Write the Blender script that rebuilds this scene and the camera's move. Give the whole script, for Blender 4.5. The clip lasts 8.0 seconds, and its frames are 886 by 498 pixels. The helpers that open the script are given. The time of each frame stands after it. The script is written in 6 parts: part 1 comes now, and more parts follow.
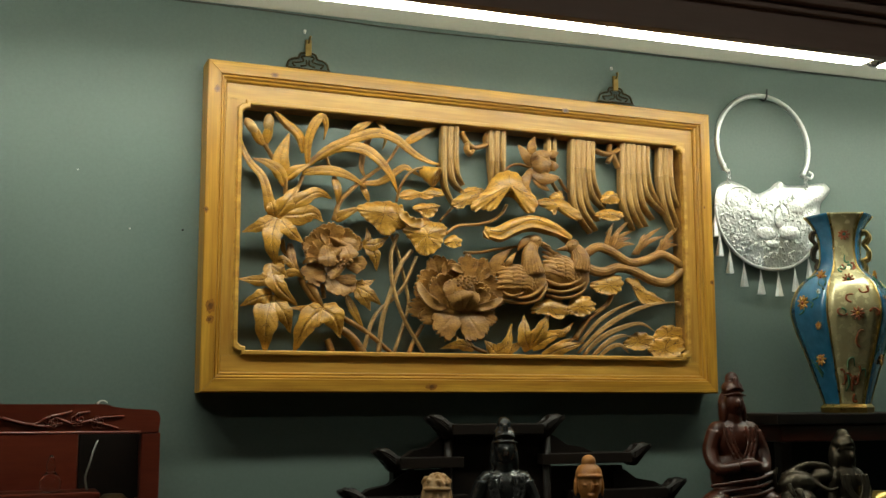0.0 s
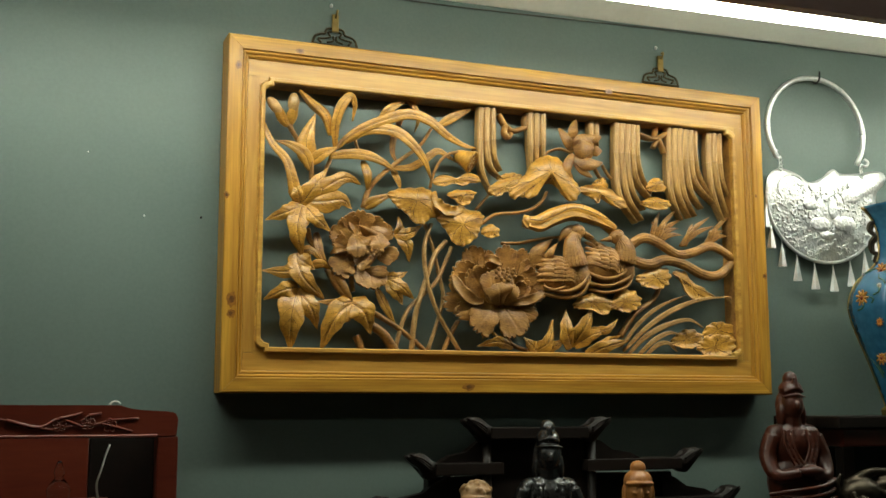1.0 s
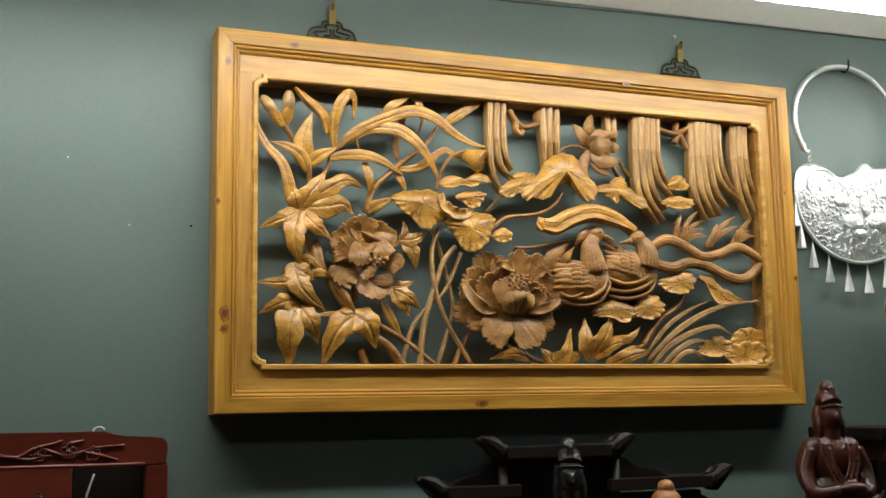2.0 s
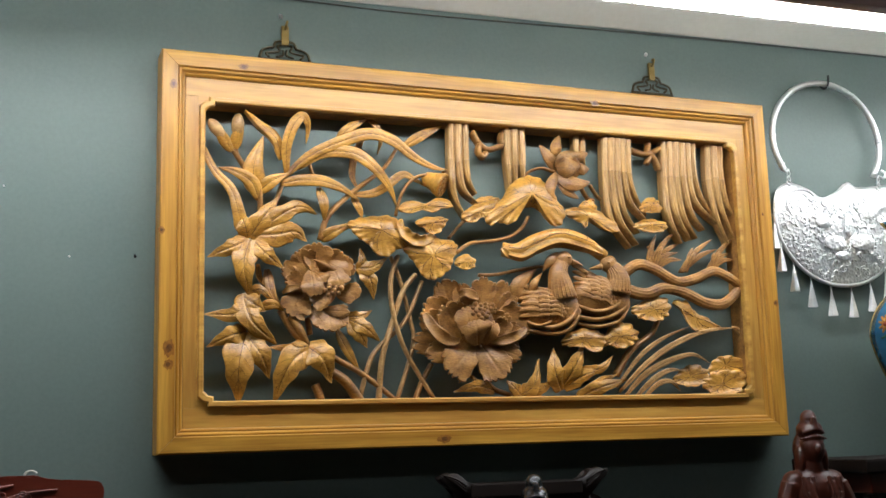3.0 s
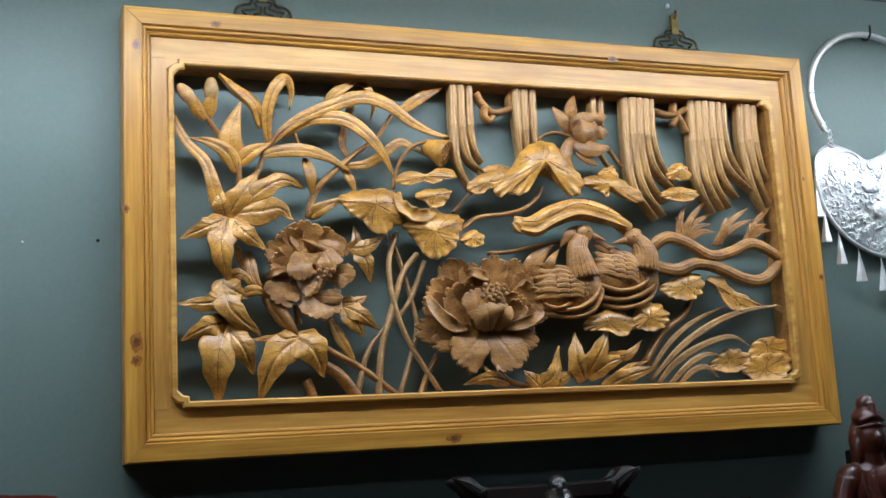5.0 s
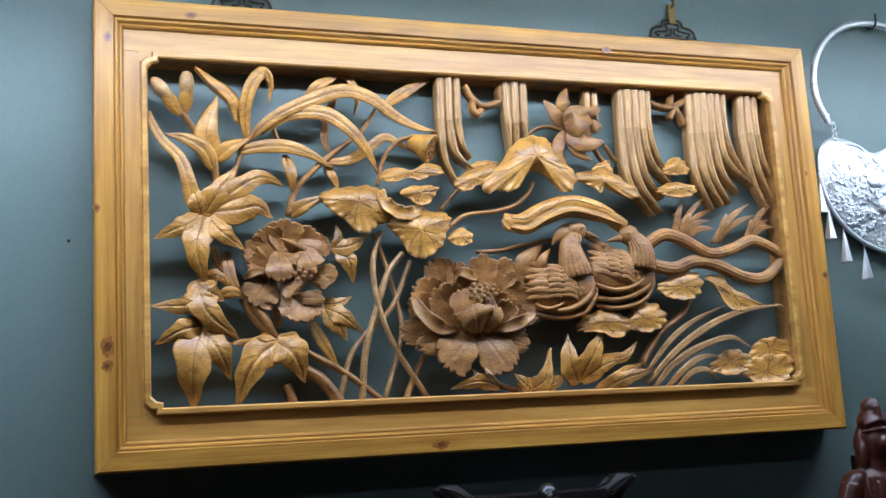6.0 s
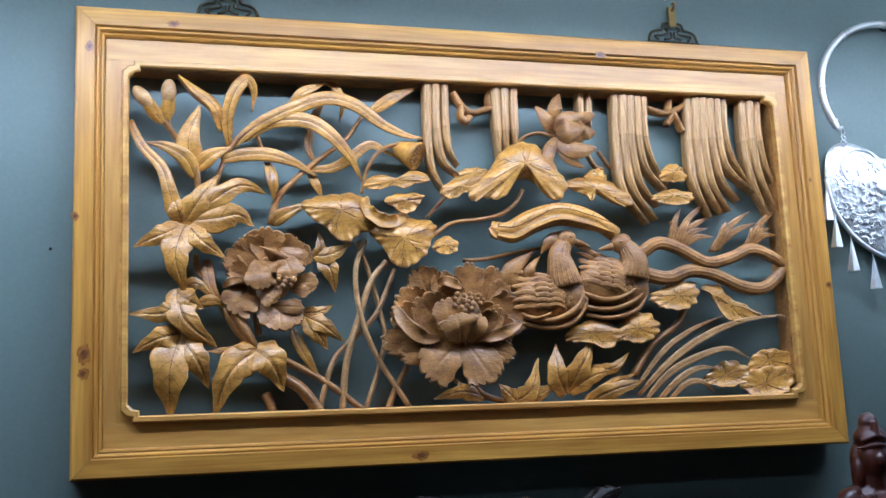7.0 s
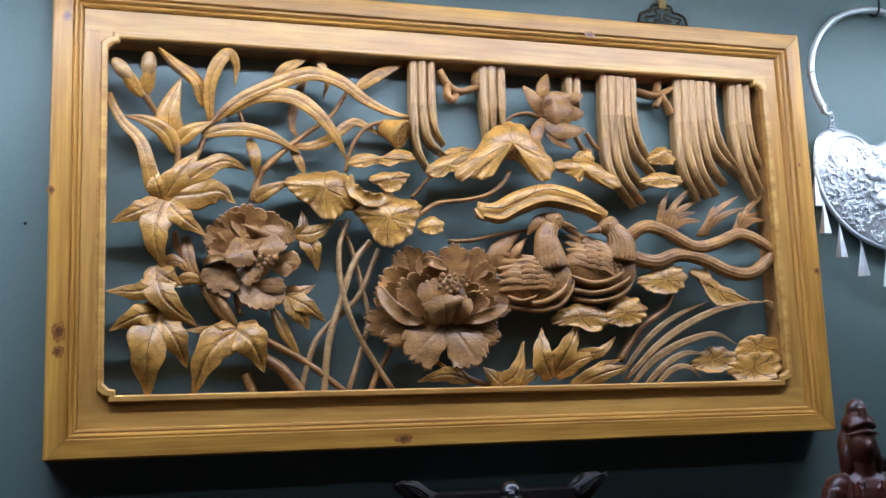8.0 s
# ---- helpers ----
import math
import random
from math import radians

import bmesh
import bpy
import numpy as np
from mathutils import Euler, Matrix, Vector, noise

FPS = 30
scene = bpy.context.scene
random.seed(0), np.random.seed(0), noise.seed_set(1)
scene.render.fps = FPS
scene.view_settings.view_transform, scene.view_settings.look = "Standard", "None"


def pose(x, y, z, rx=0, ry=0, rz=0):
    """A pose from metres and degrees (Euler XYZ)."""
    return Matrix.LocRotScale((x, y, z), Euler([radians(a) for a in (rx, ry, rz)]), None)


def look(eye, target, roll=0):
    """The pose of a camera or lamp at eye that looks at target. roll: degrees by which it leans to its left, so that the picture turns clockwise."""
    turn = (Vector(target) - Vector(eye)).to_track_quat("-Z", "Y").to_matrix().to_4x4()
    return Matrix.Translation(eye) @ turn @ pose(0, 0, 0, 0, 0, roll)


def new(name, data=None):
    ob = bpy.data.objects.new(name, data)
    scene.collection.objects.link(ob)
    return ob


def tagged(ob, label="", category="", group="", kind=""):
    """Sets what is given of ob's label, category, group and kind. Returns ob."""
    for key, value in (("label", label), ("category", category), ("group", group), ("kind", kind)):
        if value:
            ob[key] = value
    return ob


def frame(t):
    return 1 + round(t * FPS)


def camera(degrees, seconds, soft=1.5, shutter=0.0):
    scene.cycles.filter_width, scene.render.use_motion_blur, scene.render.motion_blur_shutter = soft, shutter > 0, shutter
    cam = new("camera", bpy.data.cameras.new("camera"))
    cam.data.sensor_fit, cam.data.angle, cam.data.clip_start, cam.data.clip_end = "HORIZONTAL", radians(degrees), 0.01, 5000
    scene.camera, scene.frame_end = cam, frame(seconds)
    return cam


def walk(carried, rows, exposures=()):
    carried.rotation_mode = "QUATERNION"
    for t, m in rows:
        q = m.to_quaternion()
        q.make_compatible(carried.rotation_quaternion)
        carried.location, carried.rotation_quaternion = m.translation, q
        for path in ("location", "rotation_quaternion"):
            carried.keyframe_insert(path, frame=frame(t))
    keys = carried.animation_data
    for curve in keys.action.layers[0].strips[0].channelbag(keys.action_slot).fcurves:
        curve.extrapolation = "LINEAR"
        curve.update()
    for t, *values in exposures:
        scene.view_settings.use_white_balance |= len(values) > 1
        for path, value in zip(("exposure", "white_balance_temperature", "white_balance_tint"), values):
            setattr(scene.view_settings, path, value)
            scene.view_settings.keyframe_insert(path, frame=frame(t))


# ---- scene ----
cam = camera(43.5, 8.0)
PATH = [
    (0, (-0.081, -0.234, 1.523), (0.66, 1.604, 1.797), -0.1),
    (0.5, (-0.079, -0.151, 1.521), (0.655, 1.688, 1.803), 0.0),
    (1, (-0.077, -0.053, 1.515), (0.655, 1.786, 1.799), -0.1),
    (2.5, (0.027, 0.12, 1.55), (0.74, 1.961, 1.866), -1.5),
    (3, (0.083, 0.139, 1.553), (0.792, 1.978, 1.893), -1.7),
    (3.5, (0.115, 0.181, 1.556), (0.824, 2.021, 1.892), -1.9),
    (4, (0.148, 0.253, 1.56), (0.858, 2.089, 1.914), -2.0),
    (4.5, (0.163, 0.314, 1.544), (0.874, 2.146, 1.915), -2.4),
    (4.7, (0.169, 0.325, 1.543), (0.867, 2.165, 1.898), -2.8),
    (6, (0.237, 0.391, 1.555), (0.9, 2.246, 1.902), -3.4),
    (6.5, (0.298, 0.375, 1.558), (0.944, 2.233, 1.921), -3.1),
    (7, (0.359, 0.368, 1.566), (0.91, 2.258, 1.917), -2.6),
    (7.5, (0.365, 0.37, 1.579), (0.915, 2.26, 1.934), -1.7),
    (8, (0.357, 0.405, 1.55), (0.947, 2.285, 1.891), -2.2),
]
EXPOSURES = [
    (0.0, 0.06, 6950, -9),
    (1.2, 0.2, 6700, -7),
    (2.5, 0.42, 5950, 8),
    (4.0, 0.42, 5850, 7),
    (4.7, 0.34, 5450, 5),
    (6.0, 0.48, 4850, 9),
    (7.0, 0.48, 4660, 11),
    (8.0, 0.38, 4780, 11),
]
walk(cam, [(t, look(eye, target, roll)) for t, eye, target, roll in PATH], EXPOSURES)

# ---- exposure and light ----
world = bpy.data.worlds.new("world")
scene.world = world
world.use_nodes = True
world.node_tree.nodes["Background"].inputs[0].default_value = (0.02, 0.021, 0.022, 1)
world.node_tree.nodes["Background"].inputs[1].default_value = 0.3

LED_POWER = 32.0
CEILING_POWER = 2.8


# ---- materials ----
def material(name, dark, light, scale=8.0, stretch=(1, 1, 1), rough=0.5, metal=0.0, bump=0.1, fine=60.0, coat=0.0,
             detail=5.0, low=0.3, high=0.7, random_tint=0.0, distort=0.0, spec=0.5, chisel=0.0):
    """A surface with coarse and fine variation in colour, gloss and relief."""
    m = bpy.data.materials.new(name)
    m.use_nodes = True
    nt = m.node_tree
    n, l = nt.nodes, nt.links
    b = n["Principled BSDF"]
    tc = n.new("ShaderNodeTexCoord")
    mp = n.new("ShaderNodeMapping")
    mp.inputs["Scale"].default_value = stretch
    l.new(tc.outputs["Object"], mp.inputs["Vector"])
    big = n.new("ShaderNodeTexNoise")
    big.inputs["Scale"].default_value = scale
    big.inputs["Detail"].default_value = detail
    big.inputs["Distortion"].default_value = distort
    l.new(mp.outputs[0], big.inputs["Vector"])
    small = n.new("ShaderNodeTexNoise")
    small.inputs["Scale"].default_value = fine
    small.inputs["Detail"].default_value = 3
    l.new(mp.outputs[0], small.inputs["Vector"])
    mix = n.new("ShaderNodeMath")
    mix.operation = "MULTIPLY_ADD"
    mix.inputs[1].default_value = 0.35
    l.new(small.outputs["Fac"], mix.inputs[0])
    sub = n.new("ShaderNodeMath")
    sub.operation = "MULTIPLY"
    sub.inputs[1].default_value = 0.65
    l.new(big.outputs["Fac"], sub.inputs[0])
    l.new(sub.outputs[0], mix.inputs[2])
    ramp = n.new("ShaderNodeValToRGB")
    ramp.color_ramp.elements[0].position, ramp.color_ramp.elements[1].position = low, high
    ramp.color_ramp.elements[0].color, ramp.color_ramp.elements[1].color = (*dark, 1), (*light, 1)
    l.new(mix.outputs[0], ramp.inputs[0])
    colour = ramp.outputs[0]
    if random_tint:
        oi = n.new("ShaderNodeObjectInfo")
        mr = n.new("ShaderNodeMapRange")
        mr.inputs["To Min"].default_value, mr.inputs["To Max"].default_value = 1 - random_tint, 1 + random_tint
        l.new(oi.outputs["Random"], mr.inputs["Value"])
        hsv = n.new("ShaderNodeHueSaturation")
        l.new(mr.outputs[0], hsv.inputs["Value"])
        l.new(colour, hsv.inputs["Color"])
        colour = hsv.outputs[0]
    l.new(colour, b.inputs["Base Color"])
    rr = n.new("ShaderNodeMapRange")
    rr.inputs["To Min"].default_value, rr.inputs["To Max"].default_value = max(0.03, rough - 0.1), min(1, rough + 0.1)
    l.new(big.outputs["Fac"], rr.inputs["Value"])
    l.new(rr.outputs[0], b.inputs["Roughness"])
    b.inputs["Metallic"].default_value = metal
    b.inputs["Coat Weight"].default_value = coat
    b.inputs["Coat Roughness"].default_value = 0.25
    b.inputs["Specular IOR Level"].default_value = spec
    if bump:
        bp = n.new("ShaderNodeBump")
        bp.inputs["Strength"].default_value = bump
        bp.inputs["Distance"].default_value = 0.002
        l.new(mix.outputs[0], bp.inputs["Height"])
        l.new(bp.outputs[0], b.inputs["Normal"])
        if chisel:
            cut = n.new("ShaderNodeTexVoronoi")
            cut.feature = "SMOOTH_F1"
            cut.inputs["Scale"].default_value = 140
            cut.inputs["Smoothness"].default_value = 0.35
            l.new(mp.outputs[0], cut.inputs["Vector"])
            bc = n.new("ShaderNodeBump")
            bc.inputs["Strength"].default_value = chisel
            bc.inputs["Distance"].default_value = 0.003
            l.new(cut.outputs["Distance"], bc.inputs["Height"])
            l.new(bc.outputs[0], bp.inputs["Normal"])
    return m


def glow(name, colour, strength):
    m = bpy.data.materials.new(name)
    m.use_nodes = True
    b = m.node_tree.nodes["Principled BSDF"]
    b.inputs["Base Color"].default_value = (0.9, 0.9, 0.9, 1)
    b.inputs["Emission Color"].default_value = (*colour, 1)
    b.inputs["Emission Strength"].default_value = strength
    return m


def glass(name, tint, rough=0.02):
    m = bpy.data.materials.new(name)
    m.use_nodes = True
    b = m.node_tree.nodes["Principled BSDF"]
    b.inputs["Base Color"].default_value = (*tint, 1)
    b.inputs["Transmission Weight"].default_value = 1
    b.inputs["Roughness"].default_value = rough
    b.inputs["IOR"].default_value = 1.45
    return m


wall_paint = material("sage_wall_paint", (0.125, 0.168, 0.152), (0.16, 0.208, 0.19), scale=2.2, rough=0.48, bump=0.12, fine=150)
cream_paint = material("cream_paint", (0.70, 0.67, 0.58), (0.80, 0.77, 0.69), scale=3, rough=0.6, bump=0.06, fine=90)
plaster = material("room_plaster", (0.45, 0.43, 0.40), (0.55, 0.53, 0.50), scale=3, rough=0.7, bump=0.06)
pink_wood = material("rosy_brown_board", (0.36, 0.225, 0.20), (0.43, 0.275, 0.245), scale=4, stretch=(0.2, 2, 2), rough=0.5, bump=0.05)
floor_wood = material("floor_boards", (0.10, 0.055, 0.03), (0.17, 0.10, 0.055), scale=6, stretch=(0.3, 3, 3), rough=0.45)
pine = material("varnished_pine", (0.28, 0.115, 0.011), (0.64, 0.34, 0.046), scale=13, stretch=(0.22, 5, 5), rough=0.42, bump=0.1,
                fine=48, coat=0.14, low=0.32, high=0.66, distort=0.6)
pine_inner = material("pale_varnished_pine", (0.34, 0.15, 0.022), (0.66, 0.385, 0.080), scale=11, stretch=(0.25, 4, 4), rough=0.42, bump=0.1,
                      fine=40, coat=0.14, low=0.32, high=0.66, distort=0.6)
knot_halo = material("pine_knot_halo", (0.15, 0.05, 0.007), (0.36, 0.15, 0.022), scale=90, rough=0.36, bump=0.08, fine=260, coat=0.35)
knot_wood = material("pine_knot", (0.05, 0.015, 0.005), (0.20, 0.07, 0.012), scale=120, rough=0.4, bump=0.1, fine=300)
gold_wood = material("ochre_stained_camphor", (0.18, 0.07, 0.007), (0.70, 0.365, 0.055), scale=26, stretch=(1, 1, 2.2), rough=0.42, bump=0.3, chisel=0.12,
                     fine=170, coat=0.28, random_tint=0.12)
brown_wood = material("bare_camphor", (0.12, 0.045, 0.012), (0.50, 0.25, 0.058), scale=30, stretch=(1, 1, 2.2), rough=0.48, bump=0.36, chisel=0.12,
                      fine=190, coat=0.1, random_tint=0.12)
water_wood = material("grained_camphor", (0.17, 0.075, 0.022), (0.62, 0.37, 0.11), scale=34, stretch=(5, 5, 0.5), rough=0.42, bump=0.3,
                      fine=120, coat=0.25, random_tint=0.1)
pale_water_wood = material("pale_grained_camphor", (0.30, 0.15, 0.045), (0.66, 0.41, 0.15), scale=34, stretch=(5, 5, 0.5), rough=0.44, bump=0.3,
                           fine=120, coat=0.2, random_tint=0.08)
pale_wood = material("rubbed_camphor", (0.26, 0.13, 0.04), (0.64, 0.40, 0.16), scale=30, stretch=(1, 1, 2.2), rough=0.42, bump=0.3, fine=170, coat=0.2,
                     random_tint=0.12)
# dark brown for the thin rods laid along the vein creases
vein_brown = material("dark_brown_vein", (0.035, 0.012, 0.003), (0.10, 0.038, 0.008), scale=60, rough=0.6, bump=0.1, fine=200)
red_lacquer = material("red_lacquered_wood", (0.10, 0.016, 0.009), (0.17, 0.032, 0.016), scale=7, stretch=(0.4, 3, 3), rough=0.3, bump=0.04, coat=0.5)
black_wood = material("blackened_wood", (0.006, 0.004, 0.003), (0.014, 0.008, 0.006), scale=12, spec=0.25, rough=0.5, bump=0.1)
statue_red = material("red_brown_statue_wood", (0.016, 0.004, 0.002), (0.085, 0.019, 0.009), scale=22, stretch=(1, 1, 0.6), rough=0.36, bump=0.3, fine=90)
statue_black = material("black_polished_wood", (0.006, 0.006, 0.006), (0.018, 0.017, 0.017), scale=20, rough=0.25, bump=0.08, fine=80, coat=0.5)
statue_pale = material("pale_boxwood", (0.28, 0.15, 0.06), (0.45, 0.27, 0.13), scale=25, rough=0.4, bump=0.15)
statue_gold = material("orange_boxwood", (0.30, 0.11, 0.03), (0.46, 0.20, 0.06), scale=25, rough=0.38, bump=0.12)
bronze = material("dark_bronze", (0.03, 0.024, 0.018), (0.085, 0.066, 0.046), scale=35, rough=0.42, metal=0.85, bump=0.35)
silver = material("beaten_silver", (0.72, 0.72, 0.71), (0.90, 0.90, 0.89), scale=60, rough=0.46, metal=1.0, bump=0.2, fine=200)
chased_silver = material("chased_silver", (0.66, 0.66, 0.65), (0.92, 0.92, 0.91), scale=110, rough=0.52, metal=1.0, bump=0.5, fine=240, chisel=0.45)
brass = material("aged_brass", (0.22, 0.15, 0.05), (0.45, 0.33, 0.12), scale=70, rough=0.35, metal=0.9, bump=0.15)
dark_brass = material("blackened_brass", (0.035, 0.03, 0.018), (0.10, 0.085, 0.045), scale=90, rough=0.45, metal=0.8, bump=0.15)
iron = material("dark_iron", (0.02, 0.02, 0.02), (0.05, 0.05, 0.05), scale=60, rough=0.5, metal=0.8)
white_plastic = material("white_plastic", (0.7, 0.7, 0.68), (0.8, 0.8, 0.78), scale=30, rough=0.4, bump=0.02)
cable_dark = material("grey_cable", (0.05, 0.05, 0.045), (0.09, 0.09, 0.08), scale=50, rough=0.6)
blue_enamel = material("blue_enamel", (0.013, 0.085, 0.175), (0.034, 0.155, 0.28), scale=50, rough=0.16, bump=0.05, coat=0.6)
gold_enamel = material("gold_enamel", (0.40, 0.34, 0.17), (0.58, 0.51, 0.29), scale=55, rough=0.26, metal=0.35, bump=0.06, coat=0.5)
gilt = material("gilt_metal", (0.45, 0.30, 0.08), (0.65, 0.47, 0.17), scale=80, rough=0.3, metal=1.0, bump=0.1)
enamel_red = material("red_brown_enamel", (0.17, 0.035, 0.015), (0.30, 0.08, 0.03), scale=90, rough=0.25)
enamel_orange = material("orange_enamel", (0.40, 0.16, 0.03), (0.55, 0.28, 0.06), scale=90, rough=0.25)
enamel_green = material("green_enamel", (0.03, 0.09, 0.05), (0.06, 0.16, 0.08), scale=90, rough=0.25)
enamel_white = material("white_enamel", (0.6, 0.6, 0.55), (0.75, 0.75, 0.7), scale=90, rough=0.25)
glassware = glass("clear_glass", (0.95, 0.97, 0.96))
tube_glow = glow("led_tube_glow", (1.0, 0.98, 0.93), LED_POWER)
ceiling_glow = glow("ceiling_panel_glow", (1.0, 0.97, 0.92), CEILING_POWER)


# ---- shaping helpers ----
def mesh_of(name, bm, mat, smooth=True):
    bmesh.ops.recalc_face_normals(bm, faces=bm.faces)
    me = bpy.data.meshes.new(name)
    bm.to_mesh(me)
    bm.free()
    if smooth:
        for p in me.polygons:
            p.use_smooth = True
    me.materials.append(mat)
    return me


def part(name, bm, mat, parent, label="", smooth=True):
    """One mesh object under a thing or a part, in the thing's own coordinates."""
    ob = new(name, mesh_of(name, bm, mat, smooth))
    ob.parent = parent
    if label:
        tagged(ob, label)
    return ob


def thing(name, at, label, category, group="", kind=""):
    ob = new(name)
    ob.empty_display_size = 0.05
    ob.location = at
    return tagged(ob, label, category, group, kind)


def solid(name, bm, mat, at, label, category, group="", kind="", smooth=True):
    ob = new(name, mesh_of(name, bm, mat, smooth))
    ob.location = at
    return tagged(ob, label, category, group, kind)


def box(bm, lo, hi, bevel=0.0):
    c = [(a + b) / 2 for a, b in zip(lo, hi)]
    s = [abs(b - a) for a, b in zip(lo, hi)]
    g = bmesh.ops.create_cube(bm, size=1, matrix=Matrix.Translation(c) @ Matrix.Diagonal((*s, 1)))
    if bevel:
        es = list({e for v in g["verts"] for e in v.link_edges})
        bmesh.ops.bevel(bm, geom=es, offset=bevel, segments=2, affect="EDGES", profile=0.6)
    return bm


def ball(bm, c, r, seg=12, rings=8, turn=None):
    m = Matrix.Translation(c) @ (turn or Matrix()) @ Matrix.Diagonal((*(r if isinstance(r, tuple) else (r, r, r)), 1))
    bmesh.ops.create_uvsphere(bm, u_segments=seg, v_segments=rings, radius=1, matrix=m)
    return bm


def spline(pts, n):
    """n + 1 points on a smooth curve through pts, evenly by segment."""
    p = [Vector(q) for q in pts]
    if len(p) == 2:
        return [p[0].lerp(p[1], i / n) for i in range(n + 1)]
    p = [p[0] * 2 - p[1]] + p + [p[-1] * 2 - p[-2]]
    segs = len(p) - 3
    out = []
    for i in range(n + 1):
        u = i / n * segs
        k = min(int(u), segs - 1)
        t = u - k
        a, b, c, d = p[k:k + 4]
        out.append(0.5 * (2 * b + (c - a) * t + (2 * a - 5 * b + 4 * c - d) * t * t + (3 * b - a - 3 * c + d) * t ** 3))
    return out


def ring_loft(bm, rings, closed_ends=True):
    vs = [[bm.verts.new(c) for c in r] for r in rings]
    k = len(vs[0])
    for a, b in zip(vs, vs[1:]):
        for i in range(k):
            bm.faces.new((a[i], a[(i + 1) % k], b[(i + 1) % k], b[i]))
    if closed_ends:
        bm.faces.new(vs[0])
        bm.faces.new(list(reversed(vs[-1])))
    return bm


def tube(bm, pts, r0, r1=None, n=14, k=8, flat=1.0, ribs=0, rib=0.0):
    """A tapered round or flattened rod along a smooth curve; ribs: lengthwise grooves."""
    r1 = r0 if r1 is None else r1
    c = spline(pts, n)
    rings = []
    for i, q in enumerate(c):
        t = (c[min(i + 1, n)] - c[max(i - 1, 0)]).normalized()
        ref = Vector((0, -1, 0)) if abs(t.y) < 0.9 else Vector((1, 0, 0))
        side = ref.cross(t).normalized()
        up = t.cross(side)
        r = r0 + (r1 - r0) * i / n
        ring = []
        for j in range(k):
            a = 2 * math.pi * j / k
            rr = r * (1 + (rib * math.cos(ribs * a) if ribs else 0))
            ring.append(q + side * math.cos(a) * rr + up * math.sin(a) * rr * flat)
        rings.append(ring)
    return ring_loft(bm, rings)


def lathe(bm, profile, at=(0, 0, 0), k=24, squash=(1, 1)):
    rings = [[Vector((at[0] + r * math.cos(2 * math.pi * j / k) * squash[0], at[1] + r * math.sin(2 * math.pi * j / k) * squash[1], at[2] + z))
              for j in range(k)] for r, z in profile]
    return ring_loft(bm, rings)


def blade_width(s):
    return max(0.02, math.sin(math.pi * min(1, 0.06 + 0.94 * s) ** 0.8)) ** 0.8


def leaf_width(s):
    return max(0.03, math.sin(math.pi * (0.05 + 0.93 * s) ** 0.62)) ** 0.9


def petal_width(s):
    return (0.18 + 0.82 * math.sin(math.pi * 0.5 * s ** 0.75))


def bud_width(s):
    return max(0.05, math.sin(math.pi * (0.06 + 0.92 * s) ** 0.8)) ** 0.55


